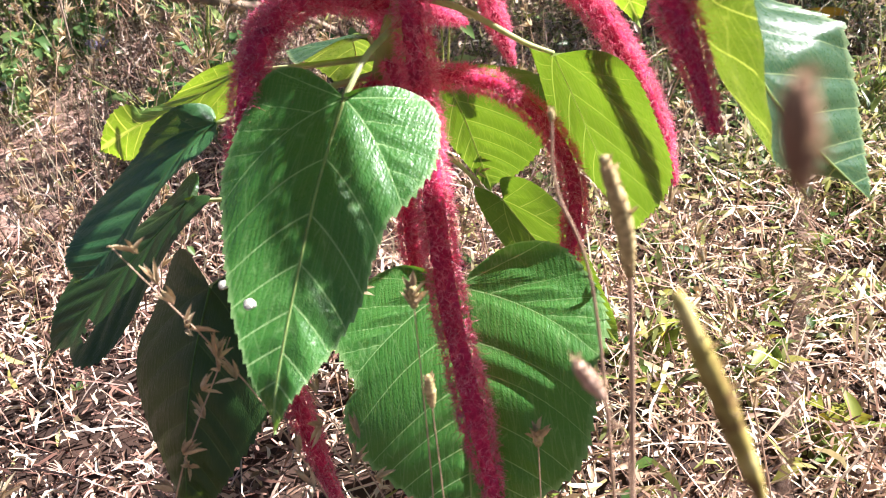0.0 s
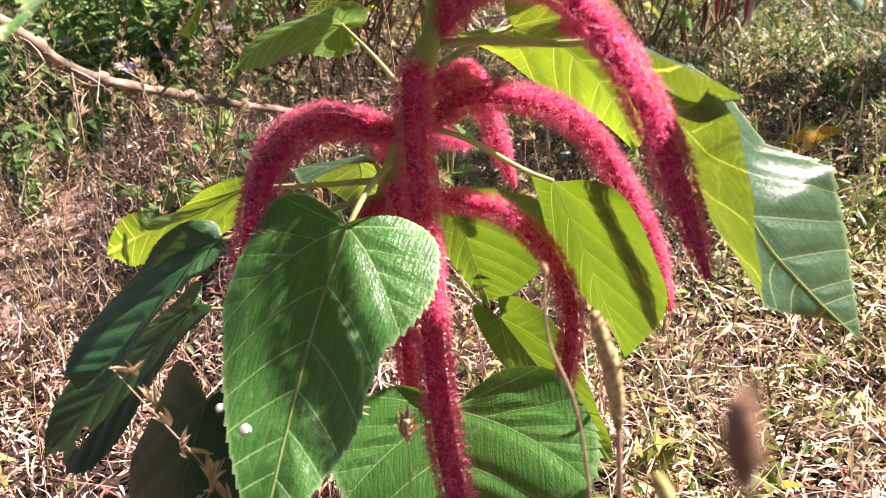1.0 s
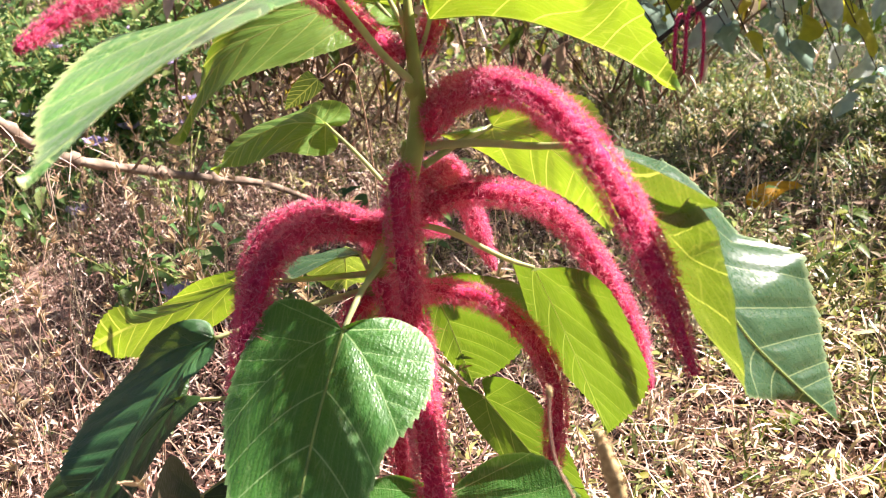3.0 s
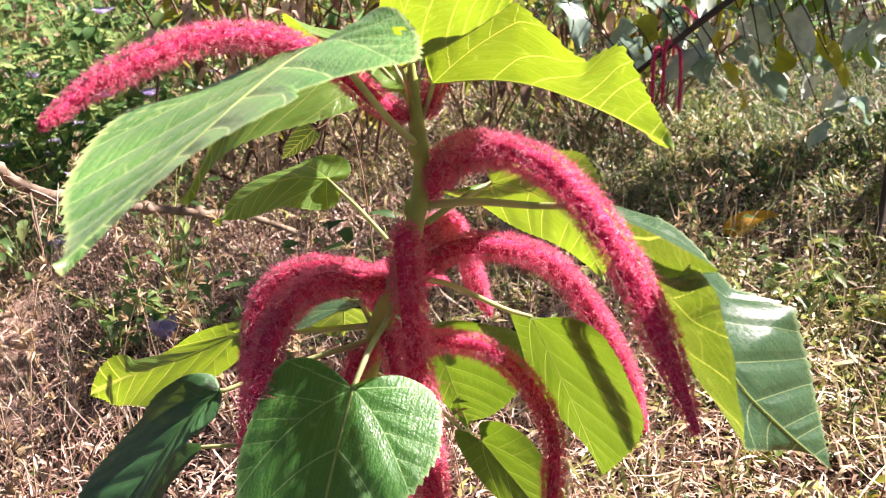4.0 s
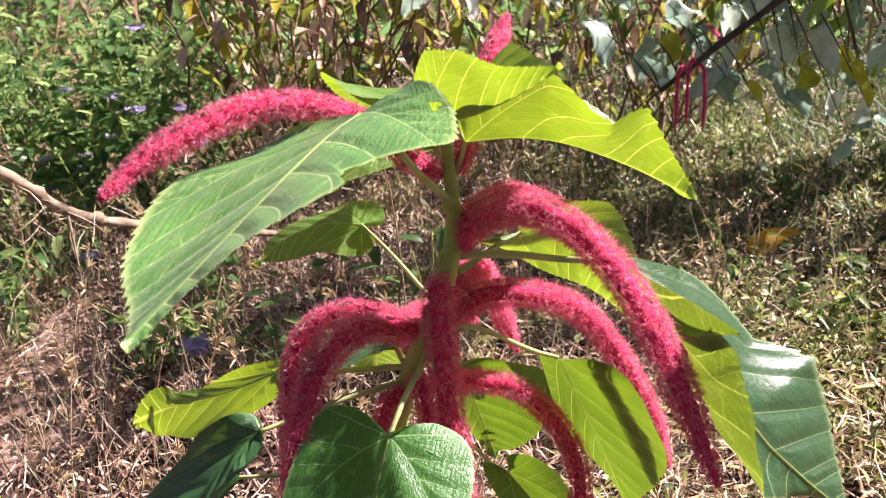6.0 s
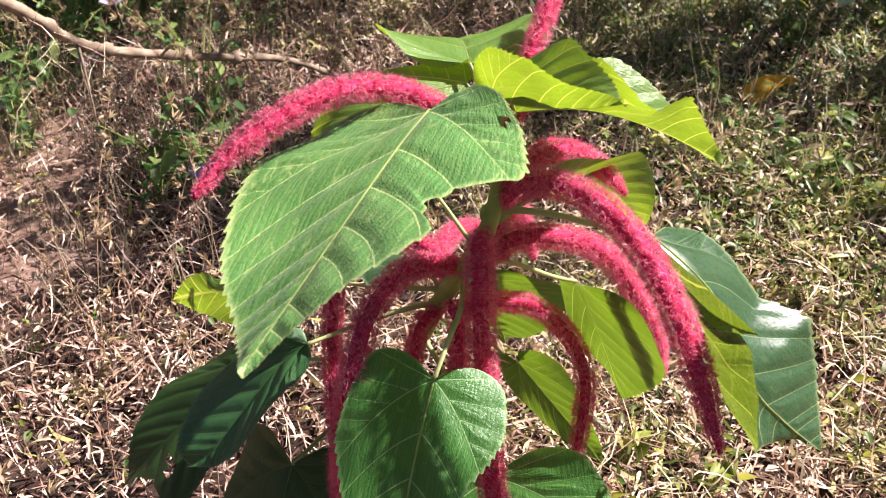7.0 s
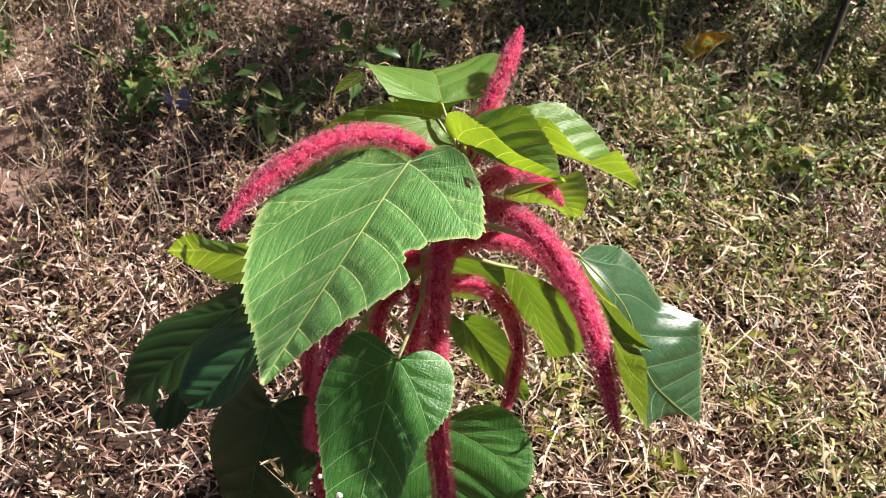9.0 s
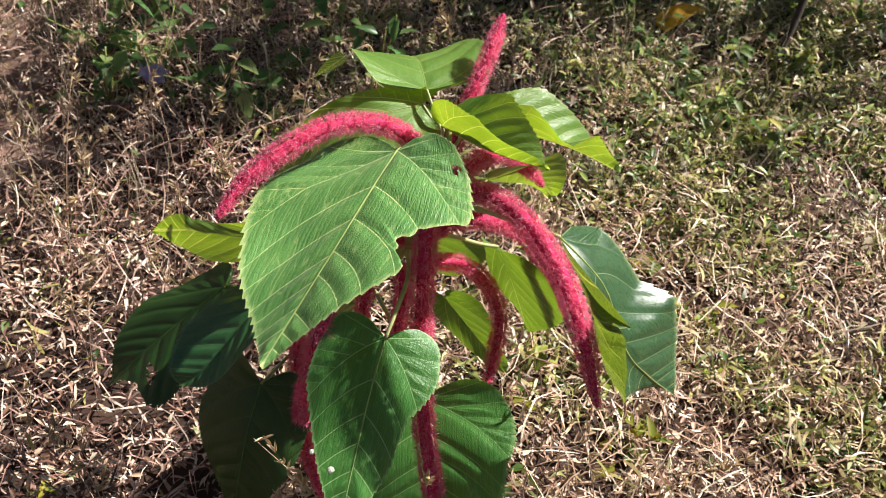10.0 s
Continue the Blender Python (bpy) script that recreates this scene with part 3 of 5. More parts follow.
    for called, values in layers.items():
        me.uv_layers.new(name=called).data.foreach_set("uv", np.vstack(values).astype(np.float32)[idx].ravel())
    return me, arrays("midrib", *joined(pieces))


def add_leaf(plant, material, midrib, a, b, petiole=None, vein=VEIN, label="", rad=0.0019, **shape):
    blade, net = leaf_blade(midrib, a, b, rib=0.0004 if material in (LEAF_THIN, LEAF_FULL_DIMMED) else 0.0008, **shape)
    leaf = link("leaf", blade, material, plant, label)
    link("midrib", net, vein, leaf)
    if petiole:
        cv = spline([*petiole, midrib[0]], 30)
        tubes("petiole", [tube(cv, np.linspace(rad * 1.15, rad * 0.75, 30), 8)], PETIOLE, leaf)
    return leaf


# ---- catkins ----
def add_catkin(plant, points, seed, core=0.0050, reach=0.0068, label="", taper=0.28, dense=10000):
    """A hanging tassel: a core and thousands of fine hairs in tufts."""
    rng = np.random.default_rng(seed)
    reach *= 0.97
    n = 90
    c = spline(points, n)
    seg = np.linalg.norm(np.diff(c, axis=0), axis=1)
    total = seg.sum()
    s = np.concatenate([[0], np.cumsum(seg)]) / total
    prof = np.clip(np.minimum(0.55 + s * 9, 1.0) * np.minimum(1.0, taper + np.clip(1 - s, 0, 1) ** 0.8 * 2.6), 0.25, 1)
    ob = tubes("catkin", [tube(c, core * prof, 10, 0.06, rng)], CORE, plant, label)
    tufts = int(total * dense)
    u = np.sort(rng.random(tufts))
    p = np.stack([np.interp(u, s, c[:, k]) for k in range(3)], -1)
    g = np.gradient(c, s, axis=0)
    t = unit(np.stack([np.interp(u, s, g[:, k]) for k in range(3)], -1))
    pr = np.interp(u, s, prof)
    e1 = unit(np.cross(t, (0.31, 0.77, 0.55)))
    e2 = np.cross(t, e1)
    a = rng.random(tufts) * 2 * np.pi
    radial = e1 * np.cos(a)[:, None] + e2 * np.sin(a)[:, None]
    around = np.cross(t, radial)
    k = 8
    # every tuft is a small star of curled hairs on a short stalk
    stalk = (0.25 + 0.45 * rng.random(tufts))[:, None] * reach * 0.62 * pr[:, None]
    root = np.repeat(p + radial * ((core * 1.0 * pr)[:, None] + stalk), k, 0)
    rad, tan, aro = (np.repeat(q, k, 0) for q in (radial, t, around))
    m = len(root)
    lean1, lean2 = 0.95 * rng.standard_normal((m, 1)), 0.95 * rng.standard_normal((m, 1))
    d = unit(rad + tan * lean1 + aro * lean2)
    length = np.repeat(pr[:, None], k, 0) * reach * 0.58 * (0.6 + 0.7 * rng.random((m, 1)))
    bend = np.stack([rng.standard_normal(m), rng.standard_normal(m), rng.standard_normal(m) - 0.3], -1) * 0.5
    mid = root + (d + bend * 0.12) * length * 0.55
    tip = root + (d + bend) * length
    side = unit(np.cross(d, rng.standard_normal((m, 3)))) * 0.00013
    v = np.stack([root - side, root + side, mid - side * 0.9, mid + side * 0.9, tip], 1).reshape(-1, 3)
    b5 = np.arange(m)[:, None] * 5
    link("hairs", arrays("hairs", v, b5 + np.array([[0, 1, 3, 2]]), b5 + np.array([[2, 3, 4]])), HAIR, ob)
    return ob


# ---- the chenille plant ----
plant = tagged(new("chenille_plant"), "shrub with toothed heart-shaped leaves and drooping crimson tassels", "plant")
plant.location = (-0.10, 0.17, -0.03)


def build_plant():
    inv = Matrix.Translation(plant.location).inverted()
    stem = spline([(-0.10, 0.17, -0.06), (-0.085, 0.13, 0.09), (-0.063, 0.09, 0.20), (-0.036, 0.033, 0.312), (-0.010, -0.006, 0.392), (-0.002, -0.002, 0.43), (-0.004, -0.006, 0.47), (-0.006, 0.0, 0.50)], 70)
    rad = np.interp(np.linspace(0, 1, 70), [0, 0.5, 0.72, 0.84, 0.93, 1], [0.0085, 0.0066, 0.0046, 0.0036, 0.0026, 0.0012])
    rng = np.random.default_rng(3)
    tubes("stem", [tube(stem, rad, 12, 0.03, rng)], STEM, plant)
    for q in ((-0.008, -0.004, 0.41), (-0.004, -0.004, 0.445), (-0.036, 0.033, 0.312)):
        tubes("node", [tube(spline([np.array(q) + (0.001, 0.002, -0.006), np.array(q), np.array(q) + (0.0, -0.001, 0.006)], 9), 0.0047 * np.sin(np.linspace(0.7, 2.4, 9)), 12)], STEM, plant)

    # big front leaf in half shade
    add_leaf(plant, LEAF_OLD, [(-0.038, -0.087, 0.344), (-0.047, -0.122, 0.318), (-0.055, -0.158, 0.284), (-0.061, -0.186, 0.254), (-0.063, -0.194, 0.234)], (-0.099, -0.127, 0.308), (0.003, -0.112, 0.323),
             [(-0.022, 0.015, 0.352), (-0.022, -0.03, 0.358), (-0.030, -0.065, 0.356)], VEIN, "glossy dark green leaf with pale veins, dappled with sun", seed=1, curl=-0.006, quilt=0.0008, lobe=0.7,
             trim={"a": [(-0.2, 1.0), (0.3, 1.0), (0.55, 0.86), (0.75, 0.74), (0.9, 0.72), (1.0, 0.8)], "b": [(-0.2, 1.0), (0.16, 1.06), (0.26, 0.92), (0.36, 0.72), (0.48, 0.72), (0.62, 0.84), (0.78, 0.85), (0.9, 0.75), (1.0, 0.8)]})
    # top leaf
    add_leaf(plant, LEAF_TOP, [(-0.0447, -0.0701, 0.5134), (-0.0574, -0.0994, 0.5092), (-0.0805, -0.149, 0.494), (-0.1177, -0.2234, 0.4654)], (-0.141, -0.140, 0.468), (0.001, -0.128, 0.528),
             [(-0.003, -0.004, 0.447), (-0.018, -0.025, 0.468), (-0.037, -0.055, 0.503)], VEIN, "broad green leaf with a bite out of its margin", seed=2, curl=0.0, quilt=0.0011, lobe=0.95, bow={"a": 0.004, "b": -0.002}, wave=0.003, bite=("b", 0.60, 0.05, 0.42), holes=[("b", 0.11, 0.84, 0.0035)],
             fields={"a": [(0.0, (-0.067, 0.010, -0.020)), (0.2, (-0.072, 0.016, -0.018)), (0.35, (-0.073, 0.007, -0.023)), (0.5, (-0.068, -0.001, -0.025)), (0.75, (-0.057, -0.001, -0.020)), (1.0, (-0.061, -0.004, -0.010))], "b": [(-0.15, (0.022, -0.024, 0.013)), (0.0, (0.041, -0.011, 0.014)), (0.15, (0.058, -0.009, 0.010)), (0.32, (0.068, -0.020, 0.016)), (0.5, (0.067, -0.026, 0.027)), (0.75, (0.053, -0.026, 0.025)), (1.0, (0.062, -0.020, 0.025))]})
    # lower right dark leaf
    add_leaf(plant, LEAF_OLD, [(0.006, -0.040, 0.212), (0.010, -0.075, 0.183), (0.014, -0.102, 0.150), (0.016, -0.128, 0.108)], (-0.058, -0.092, 0.158), (0.088, -0.095, 0.194),
             [(-0.05, 0.06, 0.26), (-0.02, 0.01, 0.24)], VEIN, "dark green lower leaf, half in shade", seed=3, curl=-0.002, quilt=0.0013, wave=0.005,
             trim={"a": [(-0.2, 0.9), (0.2, 0.98), (0.33, 0.90), (0.38, 0.88), (0.43, 1.02), (0.6, 1.22), (0.8, 1.45), (1.0, 1.4)], "b": [(-0.2, 1.0), (0.4, 1.0), (0.6, 1.15), (0.8, 1.4), (1.0, 1.4)]})
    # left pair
    add_leaf(plant, LEAF_SHADED, [(-0.1275, -0.004, 0.299), (-0.149, -0.013, 0.283), (-0.185, -0.043, 0.242), (-0.209, -0.048, 0.2205)], (-0.240, 0.019, 0.226), (-0.160, -0.085, 0.250),
             [(-0.036, 0.030, 0.315), (-0.08, 0.02, 0.306)], VEIN_DARK, "large green leaf coloured darker for shade, its end blunt and torn", seed=4, curl=-0.002, wave=0.003, lobe=0.6,
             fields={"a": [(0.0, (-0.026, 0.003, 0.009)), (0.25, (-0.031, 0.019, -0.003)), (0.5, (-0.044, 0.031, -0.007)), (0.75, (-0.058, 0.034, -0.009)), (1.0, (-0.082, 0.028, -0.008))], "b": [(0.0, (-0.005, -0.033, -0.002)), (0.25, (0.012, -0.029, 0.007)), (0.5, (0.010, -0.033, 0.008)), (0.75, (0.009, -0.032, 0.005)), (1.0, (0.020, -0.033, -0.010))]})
    add_leaf(plant, LEAF_AGED_SHADED, [(-0.190, 0.095, 0.200), (-0.228, 0.082, 0.165), (-0.268, 0.065, 0.128), (-0.306, 0.050, 0.088)], (-0.280, 0.145, 0.170), (-0.215, 0.030, 0.135),
             [(-0.06, 0.085, 0.21), (-0.13, 0.09, 0.205)], VEIN_DARK, "old green leaf with a sunlit margin, coloured darker for shade", seed=5, curl=-0.003, holes=[("b", 0.62, 0.35, 0.006)],
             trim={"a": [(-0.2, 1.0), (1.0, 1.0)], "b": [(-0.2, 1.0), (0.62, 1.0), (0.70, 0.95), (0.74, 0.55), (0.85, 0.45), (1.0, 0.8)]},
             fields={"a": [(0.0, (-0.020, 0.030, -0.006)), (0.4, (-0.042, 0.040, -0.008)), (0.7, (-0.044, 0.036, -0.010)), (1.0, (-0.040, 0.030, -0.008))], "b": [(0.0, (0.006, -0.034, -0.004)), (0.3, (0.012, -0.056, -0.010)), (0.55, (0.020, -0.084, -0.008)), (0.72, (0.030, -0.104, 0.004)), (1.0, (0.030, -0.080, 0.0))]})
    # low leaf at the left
    add_leaf(plant, LEAF_AGED_SHADED, [(-0.140, -0.028, 0.205), (-0.150, -0.055, 0.165), (-0.156, -0.075, 0.120), (-0.160, -0.088, 0.066)], (-0.205, -0.032, 0.126), (-0.104, -0.080, 0.140),
             [(-0.06, 0.085, 0.20), (-0.10, 0.03, 0.21)], VEIN_DARK, "low old green leaf, coloured very dark for deep shade", seed=6, curl=-0.008)
    # yellow-lit leaf at the back left
    add_leaf(plant, LEAF_THIN, [(-0.129, 0.062, 0.306), (-0.175, 0.088, 0.276), (-0.225, 0.122, 0.247), (-0.269, 0.150, 0.216)], (-0.203, 0.094, 0.232), (-0.210, 0.132, 0.257),
             [(-0.03, 0.03, 0.325), (-0.08, 0.045, 0.315)], VEIN, "folded yellow-green leaf, sunlit through", seed=7, curl=0.002, lobe=0.4,
             fields={"a": [(0.0, (0.0, -0.008, -0.016)), (0.4, (0.0, -0.009, -0.026)), (0.75, (0.0, -0.008, -0.038)), (0.9, (0.0, -0.006, -0.062)), (1.0, (0.004, -0.004, -0.060))], "b": [(0.0, (0.0, 0.009, 0.006)), (0.5, (0.0, 0.010, 0.007)), (0.68, (0.0, 0.008, 0.014)), (0.80, (0.006, 0.0, 0.050)), (0.92, (0.012, -0.004, 0.09)), (1.0, (0.015, 0.0, 0.08))]})
    # small leaf behind the stem
    add_leaf(plant, LEAF_THIN, [(-0.065, 0.078, 0.406), (-0.090, 0.088, 0.404), (-0.118, 0.097, 0.392), (-0.146, 0.104, 0.369)], (-0.098, 0.072, 0.385), (-0.097, 0.112, 0.405),
             [(-0.010, 0.0, 0.375), (-0.04, 0.045, 0.393)], VEIN, "small young yellow-green leaf", seed=8, rad=0.0014, curl=0.003)
    # leaf behind the inner right tassel
    add_leaf(plant, LEAF_FULL_DIMMED, [(0.064, 0.060, 0.314), (0.083, 0.072, 0.268), (0.103, 0.084, 0.216), (0.120, 0.095, 0.169)], (0.074, 0.090, 0.240), (0.131, 0.022, 0.264),
             [(-0.018, 0.010, 0.365), (0.010, 0.028, 0.352), (0.045, 0.050, 0.325)], VEIN, "yellow-green leaf glowing in the sun, crossed by a shadow", seed=9, curl=0.002, lobe=0.3, up=(0.6, 0.6, 0.4))
    # leaf behind the dark tassel
    add_leaf(plant, LEAF_FULL_DIMMED, [(-0.006, 0.105, 0.285), (0.004, 0.120, 0.255), (0.014, 0.138, 0.215), (0.023, 0.155, 0.176)], (-0.012, 0.125, 0.235), (0.063, 0.098, 0.272),
             [(-0.035, 0.035, 0.32), (-0.02, 0.08, 0.305)], VEIN, "yellow-green leaf lit from behind", seed=10, curl=0.002, lobe=0.4, up=(0.3, 0.8, 0.5))
    # low leaf at the right
    add_leaf(plant, LEAF_FULL_DIMMED, [(0.032, 0.111, 0.190), (0.058, 0.116, 0.150), (0.090, 0.124, 0.100), (0.121, 0.129, 0.053)], (0.040, 0.108, 0.145), (0.092, 0.105, 0.150),
             [(-0.045, 0.06, 0.28), (0.0, 0.10, 0.225), (0.02, 0.112, 0.196)], VEIN, "low folded yellow-green leaf", seed=11, curl=0.003, rad=0.0015)
    # large folded leaf at the right
    add_leaf(plant, LEAF_MID, [(0.088, -0.044, 0.424), (0.113, -0.058, 0.408), (0.131, -0.066, 0.388), (0.154, -0.083, 0.344), (0.181, -0.082, 0.313), (0.213, -0.074, 0.281)], (0.122, -0.115, 0.350), (0.203, -0.040, 0.345),
             [(0.0, 0.0, 0.412), (0.030, -0.010, 0.416), (0.062, -0.026, 0.418)], VEIN, "large glossy leaf, one half rolled up and glowing", seed=12, curl=0.0, lobe=0.3, wave=0.0015, up=(0.5, -0.6, 0.5), rad=0.0022, quilt=0.0012,
             fields={"a": [(0.0, (0.038, -0.084, -0.057)), (0.15, (-0.013, -0.068, -0.046)), (0.3, (-0.054, -0.052, -0.039)), (0.45, (-0.075, -0.041, -0.030)), (0.6, (-0.080, -0.030, -0.016)), (0.72, (-0.073, -0.020, -0.006)), (0.85, (-0.057, -0.008, 0.005)), (1.0, (-0.030, 0.003, 0.027))],
                     "b": [(0.0, (0.044, 0.043, -0.024)), (0.18, (0.011, 0.055, -0.004)), (0.32, (0.017, 0.054, 0.002)), (0.43, (0.028, 0.054, 0.0)), (0.55, (0.059, 0.059, 0.013)), (0.75, (0.061, 0.075, 0.016)), (1.0, (0.053, 0.089, 0.013))]},
             roll={"a": [(0.0, 57), (0.15, 94), (0.3, 120), (0.45, 130), (0.6, 115), (0.72, 83), (0.85, 34), (1.0, -23)]})
    # leaf behind the long tassel
    add_leaf(plant, LEAF_THIN, [(0.038, 0.029, 0.415), (0.068, 0.066, 0.395), (0.100, 0.108, 0.355), (0.126, 0.150, 0.303)], (0.052, 0.085, 0.368), (0.125, 0.098, 0.384),
             [(0.0, 0.004, 0.400), (0.02, 0.018, 0.409)], VEIN, "young yellow-green leaf, sunlit through", seed=13, curl=0.005)
    # crown of young leaves
    add_leaf(plant, LEAF_THIN, [(0.006, 0.0, 0.480), (0.036, 0.006, 0.480), (0.066, 0.014, 0.473), (0.105, 0.024, 0.455), (0.145, 0.033, 0.431)], (0.050, -0.020, 0.515), (0.070, 0.048, 0.494),
             [(-0.004, -0.004, 0.455), (0.002, -0.001, 0.468)], VEIN, "bright young leaf folded upwards, its margin notched", seed=14, curl=0.0, lobe=0.2, wave=0.004, rad=0.0015, up=(0, 0.3, 0.9),
             fields={"a": [(0.0, (0.0, -0.020, 0.035)), (0.3, (0.0, -0.031, 0.043)), (0.45, (0.003, -0.044, 0.032)), (0.53, (0.003, -0.046, 0.034)), (0.68, (0.002, -0.052, 0.071)), (1.0, (0.0, -0.050, 0.070))], "b": [(0.0, (0.0, 0.026, 0.012)), (0.4, (0.004, 0.036, 0.022)), (1.0, (0.0, 0.030, 0.010))]})
    add_leaf(plant, LEAF_THIN, [(-0.010, -0.006, 0.490), (0.003, -0.032, 0.500), (0.018, -0.058, 0.511), (0.034, -0.085, 0.525), (0.050, -0.112, 0.541)], (-0.010, -0.045, 0.538), (0.030, -0.027, 0.534),
             [(-0.006, -0.002, 0.465), (-0.008, -0.004, 0.480)], VEIN, "bright young leaf folded upwards", seed=15, curl=0.0, lobe=0.2, wave=0.003, rad=0.0014,
             fields={"a": [(0.0, (-0.013, -0.018, 0.034)), (0.15, (-0.013, -0.021, 0.040)), (0.4, (-0.006, -0.014, 0.038)), (0.65, (-0.006, -0.009, 0.024)), (1.0, (-0.004, -0.006, 0.014))], "b": [(0.0, (0.018, 0.012, 0.024)), (0.35, (0.024, 0.014, 0.033)), (0.7, (0.022, 0.010, 0.024)), (1.0, (0.015, 0.005, 0.012))]})
    add_leaf(plant, LEAF_THIN, [(-0.022, 0.028, 0.498), (-0.027, 0.060, 0.499), (-0.032, 0.090, 0.487), (-0.037, 0.122, 0.460)], (-0.092, 0.108, 0.476), (0.024, 0.115, 0.486),
             [(-0.004, 0.0, 0.47), (-0.014, 0.014, 0.485)], VEIN, "bright young leaf, spread flat", seed=16, curl=0.010, lobe=0.0, pinch={"a": 0.6, "b": 0.6}, rad=0.0014)
    add_leaf(plant, LEAF_THIN, [(-0.024, 0.026, 0.486), (-0.062, 0.010, 0.482), (-0.105, 0.002, 0.462), (-0.137, 0.0, 0.416)], (-0.066, -0.012, 0.460), (-0.074, 0.024, 0.489),
             [(-0.004, 0.0, 0.462), (-0.012, 0.014, 0.474)], VEIN, "yellow-green leaf under the upper tassel", seed=17, curl=0.004, rad=0.0014)
    add_leaf(plant, LEAF_MID, [(-0.045, 0.05, 0.33), (-0.06, 0.085, 0.32), (-0.065, 0.12, 0.295), (-0.07, 0.15, 0.26)], (-0.105, 0.095, 0.30), (-0.02, 0.10, 0.295),
             [(-0.034, 0.03, 0.318)], VEIN, "yellow-green inner leaf behind the stem", seed=18)

    add_catkin(plant, [(-0.008, -0.003, 0.462), (-0.024, -0.012, 0.474), (-0.045, -0.022, 0.496), (-0.070, -0.038, 0.511), (-0.096, -0.057, 0.516), (-0.121, -0.079, 0.511), (-0.142, -0.102, 0.502), (-0.156, -0.126, 0.491)], 1, 0.0042, 0.0056, label="crimson tassel arching over the top leaf")
    add_catkin(plant, [(0.002, -0.002, 0.418), (0.013, -0.012, 0.438), (0.039, -0.044, 0.454), (0.065, -0.075, 0.449), (0.088, -0.101, 0.424), (0.106, -0.124, 0.388), (0.121, -0.144, 0.348)], 2, label="long crimson tassel arching outwards")
    add_catkin(plant, [(-0.008, 0.006, 0.366), (0.010, 0.018, 0.377), (0.039, 0.022, 0.378), (0.073, 0.029, 0.363), (0.100, 0.037, 0.327), (0.123, 0.047, 0.280), (0.142, 0.061, 0.225)], 3)
    add_catkin(plant, [(-0.010, -0.010, 0.398), (-0.012, -0.024, 0.397), (-0.009, -0.034, 0.345), (-0.003, -0.050, 0.285), (0.004, -0.075, 0.230), (0.018, -0.106, 0.175), (0.033, -0.137, 0.118)], 4, 0.0056, 0.0074, "long crimson tassel hanging straight down")
    add_catkin(plant, [(-0.020, 0.018, 0.318), (0.000, 0.036, 0.310), (0.034, 0.053, 0.295), (0.063, 0.055, 0.266), (0.077, 0.043, 0.235), (0.075, 0.021, 0.205), (0.066, -0.011, 0.182)], 5, 0.0041, 0.0068)
    add_catkin(plant, [(-0.020, 0.006, 0.362), (-0.040, 0.005, 0.364), (-0.063, -0.022, 0.374), (-0.081, -0.059, 0.363), (-0.090, -0.078, 0.322), (-0.098, -0.066, 0.240), (-0.101, -0.036, 0.160), (-0.095, -0.030, 0.110), (-0.083, -0.030, 0.052), (-0.074, -0.03, 0.02)], 6)
    add_catkin(plant, [(-0.020, 0.012, 0.350), (-0.050, 0.030, 0.362), (-0.085, 0.040, 0.358), (-0.108, 0.030, 0.335), (-0.112, 0.010, 0.280), (-0.110, 0.0, 0.21), (-0.106, -0.005, 0.15)], 7, 0.0039, 0.0064)
    add_catkin(plant, [(-0.030, 0.016, 0.326), (-0.022, 0.0, 0.315), (-0.022, -0.004, 0.27), (-0.021, -0.004, 0.22), (-0.018, -0.006, 0.185)], 8, 0.0039, 0.0064)
    add_catkin(plant, [(-0.036, 0.030, 0.310), (-0.050, 0.015, 0.300), (-0.055, 0.005, 0.26), (-0.052, 0.0, 0.20)], 9, 0.0037, 0.0060)
    add_catkin(plant, [(-0.006, 0.004, 0.388), (0.009, 0.050, 0.384), (0.017, 0.077, 0.368), (0.024, 0.099, 0.342), (0.031, 0.118, 0.313), (0.040, 0.135, 0.282)], 10, 0.0039, 0.0064)
    add_catkin(plant, [(0.0, 0.0, 0.462), (0.008, 0.012, 0.480), (0.013, 0.028, 0.500), (0.023, 0.050, 0.520), (0.033, 0.077, 0.540)], 11, 0.0035, 0.0058, "young tassel standing upright")
    add_catkin(plant, [(0.0, 0.0, 0.428), (0.012, 0.003, 0.440), (0.030, 0.026, 0.440), (0.049, 0.046, 0.430), (0.070, 0.056, 0.414), (0.090, 0.056, 0.392)], 12, 0.0039, 0.0064)
    add_catkin(plant, [(-0.030, 0.024, 0.335), (-0.036, 0.055, 0.345), (-0.020, 0.095, 0.335), (0.010, 0.12, 0.315)], 13, 0.0039, 0.0064)
    for ob in list(plant.children):
        ob.matrix_parent_inverse = inv


build_plant()


# ---- dry grass, litter and ground cover ----
def patchy(x, y, size, seed):
    """Soft patches between 0 and 1."""
    k = 2 * np.pi / size
    s = sum(np.sin(k * f * (x * math.cos(a + seed) + y * math.sin(a + seed)) + p * seed) for f, a, p in ((1, 0.3, 1.1), (1.3, 1.5, 2.3), (0.8, 2.6, 0.7), (2.1, 0.9, 3.1)))
    return np.clip(0.5 + s * 0.22, 0, 1)


def spread(rng, n, x0, x1, y0, y1, keep=None, low=0.0, high=0.02):
    """n random places on the ground, thinned by keep(x, y)."""
    x, y = rng.uniform(x0, x1, n), rng.uniform(y0, y1, n)
    if keep is not None:
        k = rng.random(n) < keep(x, y)
        x, y = x[k], y[k]
    return np.stack([x, y, relief(x, y) + rng.uniform(low, high, len(x))], -1)


def stuff(name, pieces, material, label, category):
    ob = link(name, arrays(name, *pieces), material, smooth=False)
    return tagged(ob, label, category, kind="stuff")


